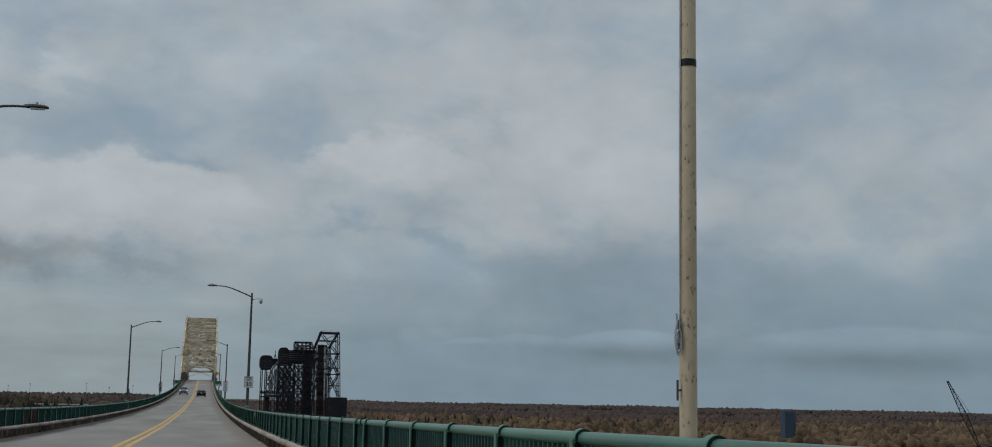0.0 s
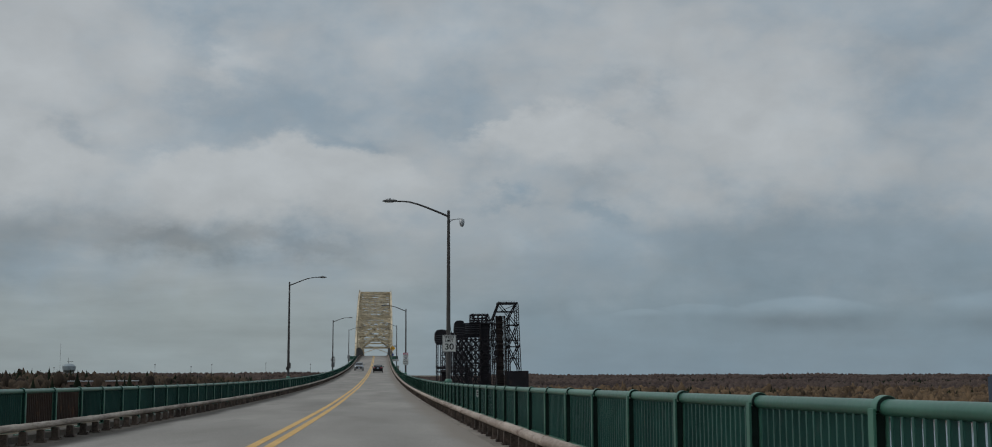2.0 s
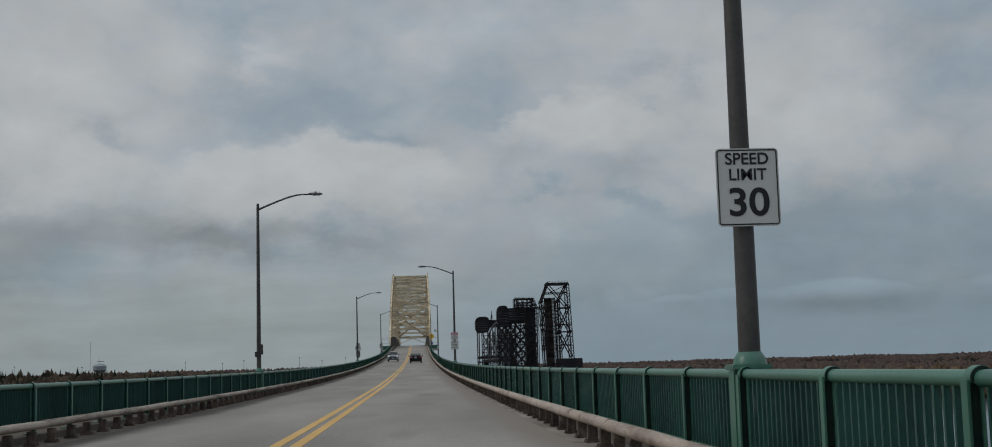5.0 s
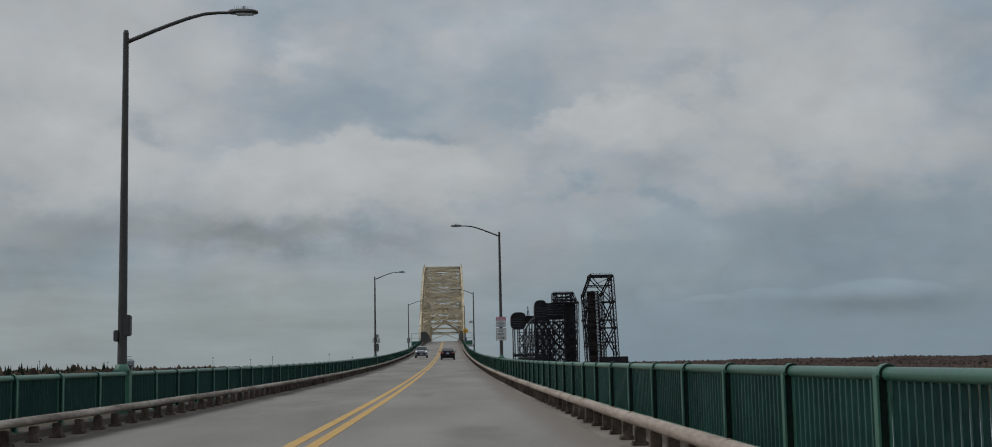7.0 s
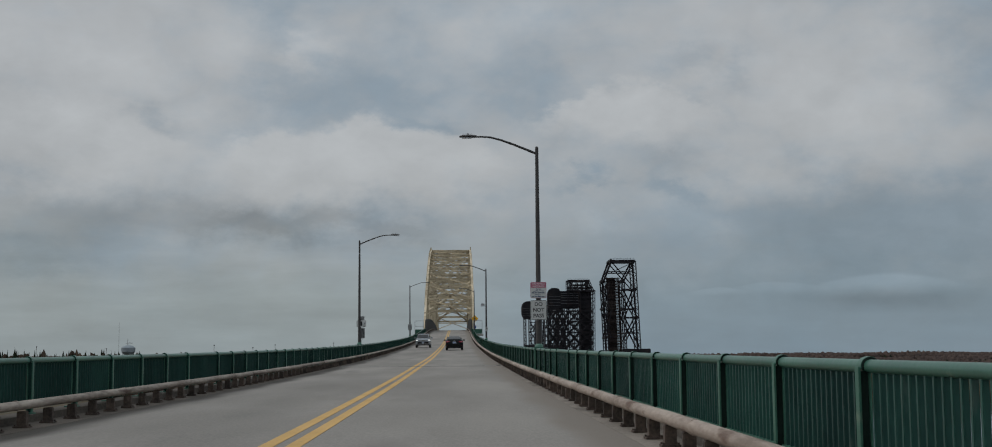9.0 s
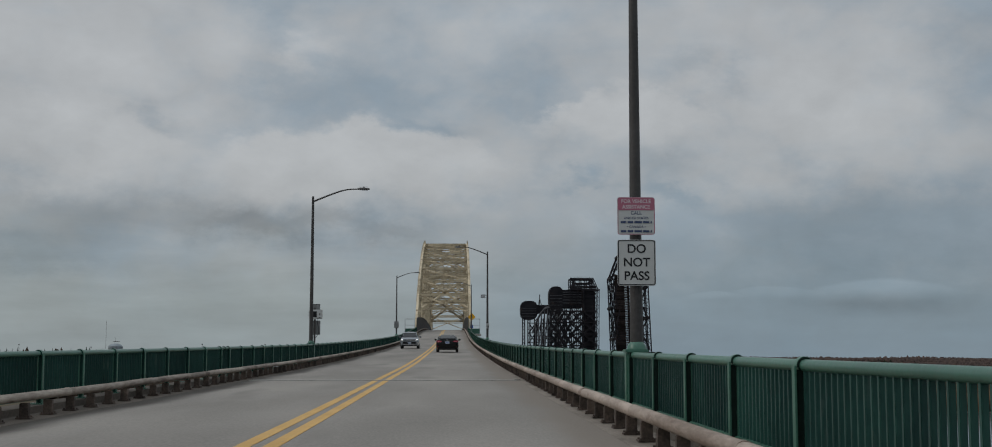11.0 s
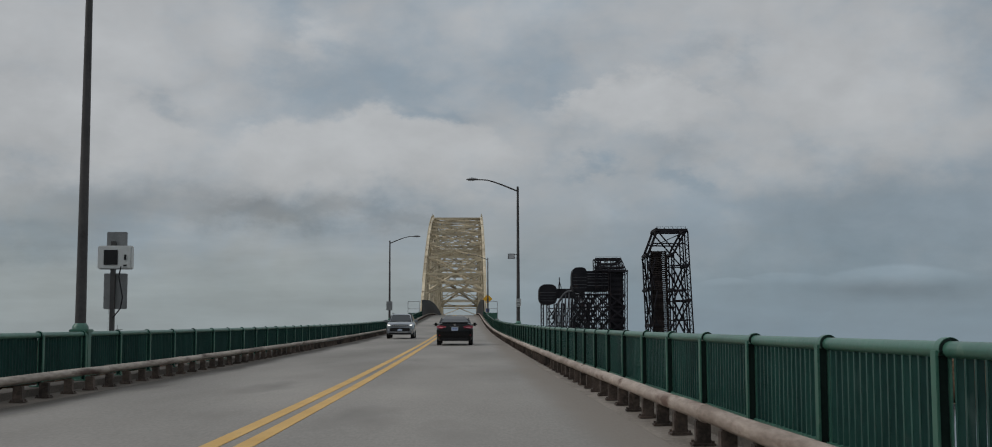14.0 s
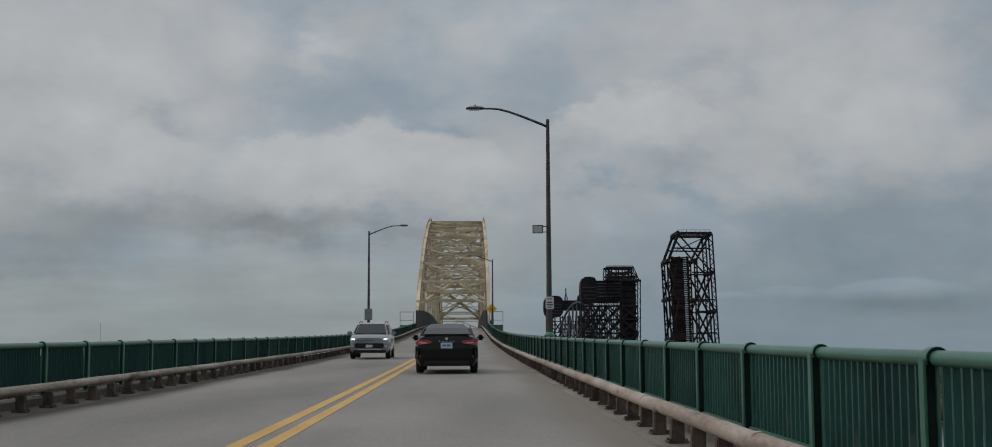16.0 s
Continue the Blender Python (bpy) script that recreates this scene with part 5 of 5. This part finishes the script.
rng = random.Random(77)
mixed, dark, far_brown, bare = [], [], [], []
r = 520.0
while r < 3300:
    step = 8 + r * 0.013
    a = -42.0
    while a < 46.0:
        width = rng.uniform(3.2, 8.0) * (1 + r / 3000)
        a += math.degrees(width * (0.60 if r < 1500 else 0.8) / r)
        if -1.5 < a < 1.5 and r < 900:
            continue
        rr = r + rng.uniform(-step, step) * 0.6
        x, y = rr * math.sin(radians(a)), rr * math.cos(radians(a))
        if -330 < x < 570 and y < 720:
            continue
        if a < 0 and rr < 640:
            continue
        if -215 < x < -150 and 830 < y < 930:
            continue
        h = (rng.uniform(6.5, 10) if rng.random() < 0.85 else rng.uniform(9, 12.5)) * (1 + 0.35 * noise.noise((x / 150, y / 150, 2.0)))
        if r > 1500:
            h = 5.0 + 0.35 * (h - 7.0) + 7.0 * max(0.0, 0.45 + noise.noise((x / 230, y / 230, 5.0)) + 0.4 * noise.noise((x / 70, y / 70, 1.0)))
        g = land(x, y - 200) - 1.5
        if -24.0 < a < -5.0 and 640 < rr < 1150 and rng.random() < 0.17:
            tall = rng.uniform(10.5, 15.5) if rng.random() < 0.8 else rng.uniform(15.0, 19.5)
            if rng.random() < 0.5:
                dark.append((x, y, g, width * 1.05, tall))
            else:
                bare.append((x, y, g, width * 0.95, tall * 0.85))
            continue
        patch = noise.noise((x / 260, y / 260, 9.0))
        if rng.random() < (0.55 if patch > (0.30 if x > 0 else 0.05) else (0.01 if x > 0 else 0.04)):
            dark.append((x, y, g, width * 0.9, h * rng.uniform(0.7, 1.15)))
        elif r > 1500:
            far_brown.append((x, y, g, width, h))
        else:
            mixed.append((x, y, g, width, h))
    r += step
# pointed tops standing above the western skyline
for k in range(95):
    t = rng.random()
    x, y = -385 + 120 * t + rng.uniform(-3, 3), 1150 + rng.uniform(-40, 40)
    top = rng.uniform(-0.5, 3.2) if rng.random() < 0.8 else rng.uniform(3.0, 6.2)
    g = land(x, y - 200) - 1.5
    if rng.random() < 0.7:
        dark.append((x, y, g, rng.uniform(5.0, 8.0), top - g))
    else:
        bare.append((x, y, g, rng.uniform(6.0, 10.0), 0.85 * (top - g)))
wood("western_woods", [p for p in mixed if p[0] < 0], ROUND, WOOD_WEST, "dark brown half-bare woods beyond the western flats")
wood("autumn_woods", [p for p in mixed if p[0] >= 0], ROUND, WOOD_MIXED, "tan and orange autumn woods on the river flats")
wood("distant_woods", far_brown, COARSE, WOOD_FAR, "brown leafless woods on the far low hills")
wood("bare_trees", bare, ROUND, WOOD_WEST, "tall bare brown trees beyond the western flats")
wood("conifers", dark, CONES, WOOD_DARK, "dark green conifers among the autumn woods")

# slate tower by the river, crane, water tower, low buildings, masts
e = empty("slate_tower", pose(379, 760, WATER_Z), "slate blue panelled tower standing above the woods", "tower")
bm = bmesh.new()
soft_box(bm, (0, 0, 11.8), (7.6, 7.6, 23.6), 0.3)
part("tower_shaft", bm, SLATE, e)
for k in range(4):
    bm = bmesh.new()
    box(bm, (-3.3 + k * 2.2, -3.9, 11.6), (0.25, 0.2, 22.5))
    part("rib", bm, SLATE, e)
bm = bmesh.new()
for x in (-3.2, -1.0, 1.4, 3.2):
    box(bm, (x, 0, 24.0), (0.5, 3.0, 1.2))
part("roof_plant", bm, SLATE, e)

e = empty("lattice_crane", pose(473.5, 700, WATER_Z), "dark lattice boom crane leaning over the woods", "crane")
bm = bmesh.new()
for sx in (-1, 1):
    beam(bm, (8 + 0.5 * sx, 0, 2), (-2 + 1.7 * sx, 0, 22 + 0.8 * sx), 0.42)
    beam(bm, (-2 + 1.7 * sx, 0, 22 + 0.8 * sx), (-14 + 0.5 * sx, 0, 45), 0.42)
for k in range(20):
    t0, t1 = k / 20, (k + 1) / 20
    p = Vector((8, 0, 2)).lerp(Vector((-14, 0, 45)), t0)
    q = Vector((8, 0, 2)).lerp(Vector((-14, 0, 45)), t1)
    w0, w1 = (0.5 + 1.2 * (1 - abs(2 * t - 1)) for t in (t0, t1))
    g = 1 if k % 2 else -1
    beam(bm, p + Vector((w0 * g, 0, 0.4 * g)), q - Vector((w1 * g, 0, 0.4 * g)), 0.22)
    beam(bm, p - Vector((w0, 0, 0.4)), p + Vector((w0, 0, 0.4)), 0.2)
part("boom", bm, RAILSTEEL, e)
bm = bmesh.new()
beam(bm, (-14, 0, 45), (16, 0, 6), 0.12)
beam(bm, (-6, 0, 31), (16, 0, 6), 0.12)
part("stay_cable", bm, RAILSTEEL, e)
bm = bmesh.new()
soft_box(bm, (11, 0, 2.5), (10, 4, 5), 0.3)
part("crane_cab", bm, RAILSTEEL, e)

e = empty("water_tower", pose(-312, 1330, -13.6) @ Matrix.Scale(1.13, 4), "pale blue water tower with a rounded tank among trees", "water tower")
bm = bmesh.new()
tube(bm, [(0, 0, 12.0), (0, 0, 12.8), (0, 0, 14.5), (0, 0, 18), (0, 0, 19.6), (0, 0, 20.4)], [1.0, 3.8, 5.6, 5.8, 4.0, 0.8], 24)
part("tank", bm, TANK, e, smooth=True)
for k in range(6):
    a = 2 * math.pi * k / 6
    bm = bmesh.new()
    beam(bm, (4.4 * math.cos(a), 4.4 * math.sin(a), 0), (4.4 * math.cos(a), 4.4 * math.sin(a), 15), 0.5)
    part("leg", bm, TANK, e)
bm = bmesh.new()
beam(bm, (-0.6, 0, 20), (-0.6, 0, 25.5), 0.22)
beam(bm, (-2, 0, 22), (3.5, 0, 22), 0.4)
part("roof_aerial", bm, POLE, e)
e = empty("radio_mast", pose(-320, 1326, -17) @ Matrix.Scale(1.13, 4), "thin tall radio mast beside the water tower", "mast")
bm = bmesh.new()
beam(bm, (0, 0, 0), (0, 0, 42), 0.14)
part("mast_shaft", bm, POLE, e)


def low_building(x, y, w, d, h, turn, label):
    e = empty("low_building", pose(x, y, land(x, y - 200) - 0.5, 0, 0, turn), label, "building", "buildings across the flats")
    bm = bmesh.new()
    box(bm, (0, 0, h / 2), (w, d, h))
    part("wall", bm, BRICK, e)
    bm = bmesh.new()
    soft_box(bm, (0, 0, h + 0.35), (w + 0.8, d + 0.8, 0.7), 0.1)
    part("roof", bm, ROOF, e)
    n = max(3, int(w / 5))
    for k in range(n):
        bm = bmesh.new()
        box(bm, (-w / 2 + (k + 0.5) * w / n, -d / 2 - 0.05, h * 0.55), (w / n * 0.55, 0.2, h * 0.4))
        part("window", bm, CARGLASS, e)


low_building(-175, 905, 20, 14, 8.0, 4, "long low brick building with a pale flat roof")
low_building(-197, 880, 14, 14, 7.5, 4, "low brick building with a pale flat roof")
low_building(-120, 1150, 44, 20, 9.5, -3, "long warehouse with a pale roof among trees")
low_building(-72, 980, 34, 18, 11.0, 2, "low warehouse with a pale roof behind the trees")
for k, (bearing, h) in enumerate(((-9.77, 33), (-8.25, 31), (-7.37, 33), (-5.05, 34), (-4.1, 31), (-3.1, 33), (-1.2, 33), (-13.9, 31), (-16.5, 33), (-19.0, 31), (-22.0, 32))):
    x, y = 2.2 + 1100 * math.tan(radians(bearing)), 1102.0
    e = empty("light_mast", pose(x, y, WATER_Z + 1), "tall thin light mast rising over the trees", "light mast", "masts across the flats")
    bm = bmesh.new()
    beam(bm, (0, 0, 0), (0, 0, h), 0.20)
    part("shaft", bm, POLE, e)
    bm = bmesh.new()
    box(bm, (0, 0, h), (0.9, 0.4, 0.6))
    part("lamp_ring", bm, POLE, e)

# ---- cars ----


def loft(rows, mirror=True):
    """Skins half-sections (x >= 0) and their mirror images; rows: (y, [(x, z), ...])."""
    bm = bmesh.new()
    grid = []
    for y, half in rows:
        ring = [(x, z) for x, z in half] + [(-x, z) for x, z in half[::-1] if x > 1e-6]
        grid.append([bm.verts.new((x, y, z)) for x, z in ring])
    n = len(grid[0])
    for r, s in zip(grid, grid[1:]):
        for k in range(n):
            bm.faces.new((r[k], r[(k + 1) % n], s[(k + 1) % n], s[k]))
    bm.faces.new(grid[0])
    bm.faces.new(grid[-1])
    bmesh.ops.recalc_face_normals(bm, faces=bm.faces)
    return bm


def hull(y, w, bottom, belt, top):
    return (y, [(0, bottom), (w * 0.86, bottom), (w * 0.97, bottom + 0.14), (w, bottom + (belt - bottom) * 0.5), (w * 0.985, belt), (w * 0.90, top - 0.02), (w * 0.70, top + 0.015), (0, top + 0.03)])


def cabin(y, low_w, low_z, top_w, top_z):
    return (y, [(0, low_z), (low_w, low_z), (low_w + (top_w - low_w) * 0.55, low_z + (top_z - low_z) * 0.6), (top_w, top_z - 0.05), (top_w * 0.75, top_z), (0, top_z + 0.015)])


def sheet(bm, corners, out=(0, 0, 0), thick=0.012):
    o = Vector(out).normalized() * thick
    lo = [bm.verts.new(Vector(c) - o * 0.5) for c in corners]
    hi = [bm.verts.new(Vector(c) + o) for c in corners]
    n = len(corners)
    bm.faces.new(hi)
    bm.faces.new(lo[::-1])
    for k in range(n):
        bm.faces.new((lo[k], lo[(k + 1) % n], hi[(k + 1) % n], hi[k]))
    bmesh.ops.recalc_face_normals(bm, faces=bm.faces)


def wheel(e, x, y, radius):
    bm = bmesh.new()
    s = 1 if x > 0 else -1
    tube(bm, [(x - 0.11, y, radius), (x - 0.09, y, radius), (x + 0.09, y, radius), (x + 0.11, y, radius)], [radius * 0.9, radius, radius, radius * 0.9], 24)
    w = part("tyre", bm, RUBBER, e, smooth=True)
    bm = bmesh.new()
    tube(bm, [(x + s * 0.10, y, radius), (x + s * 0.122, y, radius)], [radius * 0.68, radius * 0.62], 20)
    part("rim", bm, ALLOY, w, smooth=True)


def sedan(m):
    e = empty("sedan_car", m, "black four-door saloon car driving ahead in the lane", "car")
    rows = [hull(0.00, 0.76, 0.34, 0.72, 0.90), hull(0.06, 0.84, 0.26, 0.80, 1.06), hull(0.22, 0.90, 0.22, 0.84, 1.10), hull(0.75, 0.925, 0.20, 0.86, 1.10), hull(1.6, 0.93, 0.20, 0.86, 1.04),
            hull(3.0, 0.93, 0.20, 0.85, 1.0), hull(3.9, 0.92, 0.20, 0.80, 0.94), hull(4.6, 0.88, 0.22, 0.70, 0.80), hull(4.85, 0.74, 0.28, 0.62, 0.68)]
    part("body", loft(rows), CARBLACK, e, smooth=True)
    rows = [cabin(0.62, 0.74, 1.06, 0.66, 1.08), cabin(1.05, 0.78, 1.04, 0.62, 1.30), cabin(1.55, 0.80, 1.02, 0.58, 1.43), cabin(2.3, 0.81, 1.0, 0.58, 1.455), cabin(2.95, 0.80, 0.98, 0.57, 1.42), cabin(3.85, 0.76, 0.93, 0.70, 0.95)]
    part("roof", loft(rows), CARBLACK, e, smooth=True)
    bm = bmesh.new()
    sheet(bm, [(-0.66, 0.64, 1.125), (0.66, 0.64, 1.125), (0.575, 1.06, 1.30), (0.50, 1.47, 1.425), (-0.50, 1.47, 1.425), (-0.575, 1.06, 1.30)], (0, -0.6, 1), 0.03)
    part("rear_window", bm, CARGLASS, e)
    bm = bmesh.new()
    sheet(bm, [(-0.66, 3.75, 0.99), (0.66, 3.75, 0.99), (0.52, 3.05, 1.39), (-0.52, 3.05, 1.39)], (0, 0.6, 1), 0.03)
    part("windscreen", bm, CARGLASS, e)
    for s in (-1, 1):
        bm = bmesh.new()
        sheet(bm, [(s * 0.80, 1.05, 1.07), (s * 0.80, 3.5, 1.03), (s * 0.655, 2.9, 1.36), (s * 0.665, 1.6, 1.38)], (s, 0, 0.4), 0.03)
        part("side_window", bm, CARGLASS, e)
        bm = bmesh.new()
        prof = [(s * 0.42, -0.010, 0.935), (s * 0.62, 0.005, 0.985), (s * 0.80, 0.05, 0.985), (s * 0.905, 0.26, 0.965), (s * 0.90, 0.20, 0.875), (s * 0.78, 0.02, 0.835), (s * 0.60, -0.015, 0.845), (s * 0.46, -0.015, 0.885)]
        sheet(bm, prof, (s * 0.35, -1, 0), 0.03)
        lamp = part("tail_light", bm, TAIL, e, "red tail light")
        bm = bmesh.new()
        sheet(bm, [(s * 0.56, -0.035, 0.905), (s * 0.72, 0.0, 0.920), (s * 0.82, 0.03, 0.905), (s * 0.72, -0.01, 0.868), (s * 0.58, -0.04, 0.872)], (s * 0.2, -1, 0), 0.03)
        part("lens_band", bm, TAIL_PALE, lamp, "pale pink lens band")
        bm = bmesh.new()
        sheet(bm, [(s * 0.80, -0.01, 0.74), (s * 0.90, 0.10, 0.80), (s * 0.905, 0.12, 0.42), (s * 0.84, 0.0, 0.46)], (s * 0.6, -1, 0), 0.02)
        part("bumper_corner", bm, CARBLACK, e)
        bm = bmesh.new()
        soft_box(bm, (s * 1.02, 3.25, 1.03), (0.25, 0.12, 0.17), 0.06)
        box(bm, (s * 0.88, 3.25, 0.97), (0.12, 0.05, 0.04))
        part("wing_mirror", bm, CARBLACK, e, smooth=True)
        bm = bmesh.new()
        box(bm, (s * 0.72, 0.015, 0.50), (0.16, 0.02, 0.05))
        part("reflector", bm, TAIL, e)
        for y in (0.92, 3.85):
            wheel(e, s * 0.80, y, 0.335)
    bm = bmesh.new()
    soft_box(bm, (0, -0.005, 0.56), (1.52, 0.12, 0.20), 0.05)
    part("bumper", bm, CARBLACK, e, smooth=True)
    bm = bmesh.new()
    soft_box(bm, (0, 0.10, 1.115), (1.44, 0.14, 0.035), 0.014)
    part("boot_lip", bm, CARBLACK, e, smooth=True)
    bm = bmesh.new()
    soft_box(bm, (0, -0.03, 0.665), (1.46, 0.05, 0.03), 0.010)
    part("bumper_ledge", bm, CARBLACK, e, smooth=True)
    bm = bmesh.new()
    soft_box(bm, (0, 0.05, 0.33), (1.36, 0.12, 0.16), 0.03)
    part("diffuser", bm, BLACK, e)
    bm = bmesh.new()
    box(bm, (0, -0.012, 0.815), (0.335, 0.02, 0.165))
    plate = part("number_plate", bm, PLATE, e, "pale blue number plate")
    bars(plate, 0, 0.82, (0.10, 0.11), 0.045, SIGN_BLUE, -0.026)
    bm = bmesh.new()
    tube(bm, [(0, -0.015, 1.01), (0, 0.02, 1.01)], 0.042, 14)
    for k in range(5):
        box(bm, (-0.20 + 0.10 * k, 0.0, 0.935), (0.05, 0.02, 0.018))
    part("badge", bm, CHROME, e)
    return e


def suv(m):
    e = empty("suv_car", m, "silver-grey sport utility car with lit headlamps, oncoming", "car")
    rows = [hull(0.00, 0.74, 0.42, 0.78, 0.92), hull(0.08, 0.86, 0.32, 0.84, 1.00), hull(0.35, 0.91, 0.27, 0.90, 1.06), hull(1.2, 0.92, 0.25, 0.98, 1.12), hull(2.4, 0.92, 0.25, 1.0, 1.12), hull(3.8, 0.91, 0.27, 1.0, 1.12), hull(4.3, 0.88, 0.32, 0.98, 1.12), hull(4.4, 0.80, 0.4, 0.9, 1.05)]
    part("body", loft(rows), CARGREY, e, smooth=True)
    rows = [cabin(1.05, 0.78, 1.08, 0.72, 1.10), cabin(1.75, 0.80, 1.08, 0.62, 1.58), cabin(2.4, 0.81, 1.08, 0.62, 1.64), cabin(3.7, 0.80, 1.08, 0.60, 1.62), cabin(4.3, 0.76, 1.08, 0.64, 1.25)]
    part("roof", loft(rows), CARGREY, e, smooth=True)
    bm = bmesh.new()
    sheet(bm, [(-0.70, 1.08, 1.13), (0.70, 1.08, 1.13), (0.575, 1.70, 1.555), (-0.575, 1.70, 1.555)], (0, -0.6, 1), 0.03)
    part("windscreen", bm, CARGLASS, e)
    bm = bmesh.new()
    soft_box(bm, (0, 0.02, 0.86), (1.02, 0.10, 0.10), 0.02)
    grille = part("grille", bm, BLACK, e)
    for k in range(7):
        bm = bmesh.new()
        box(bm, (-0.42 + k * 0.14, -0.035, 0.86), (0.10, 0.02, 0.07))
        part("grille_slot", bm, CHROME, grille)
    bm = bmesh.new()
    soft_box(bm, (0, -0.01, 0.60), (1.30, 0.12, 0.22), 0.03)
    part("lower_intake", bm, BLACK, e)
    bm = bmesh.new()
    soft_box(bm, (0, -0.02, 0.43), (1.10, 0.10, 0.05), 0.015)
    part("skid_trim", bm, CHROME, e)
    bm = bmesh.new()
    soft_box(bm, (0, 0.05, 0.34), (1.50, 0.14, 0.12), 0.03)
    part("bumper", bm, BLACK, e)
    for s in (-1, 1):
        bm = bmesh.new()
        sheet(bm, [(s * 0.64, 0.015, 0.915), (s * 0.80, 0.08, 0.925), (s * 0.80, 0.08, 0.870), (s * 0.64, 0.01, 0.860)], (s * 0.2, -1, 0), 0.03)
        part("headlamp", bm, HEADLIGHT, e, "lit headlamp")
        bm = bmesh.new()
        soft_box(bm, (s * 0.72, 0.03, 0.58), (0.16, 0.06, 0.08), 0.02)
        part("fog_lamp", bm, LAMPGLASS, e)
        bm = bmesh.new()
        soft_box(bm, (s * 1.01, 1.45, 1.16), (0.22, 0.12, 0.17), 0.035)
        part("wing_mirror", bm, CARGREY, e, smooth=True)
        bm = bmesh.new()
        sheet(bm, [(s * 0.81, 1.35, 1.14), (s * 0.82, 4.0, 1.14), (s * 0.66, 3.7, 1.53), (s * 0.665, 1.85, 1.54)], (s, 0, 0.4), 0.03)
        part("side_window", bm, CARGLASS, e)
        bm = bmesh.new()
        tube(bm, [(s * 0.60, 1.9, 1.62), (s * 0.60, 2.1, 1.69), (s * 0.60, 3.6, 1.69), (s * 0.60, 3.8, 1.62)], 0.02, 6)
        part("roof_rail", bm, BLACK, e)
        for y in (0.86, 3.5):
            wheel(e, s * 0.80, y, 0.345)
    bm = bmesh.new()
    box(bm, (0, -0.075, 0.58), (0.30, 0.01, 0.12))
    part("number_plate", bm, PLATE, e)
    return e


CAR_Y = 244.2
sedan(pose(1.67, CAR_Y, grade(CAR_Y + 0.9), slope(CAR_Y + 2.4), 0, 0))
SUV_Y = 264.4
suv(pose(-2.14, SUV_Y, grade(SUV_Y + 0.9), slope(SUV_Y + 2.2), 0, 0))
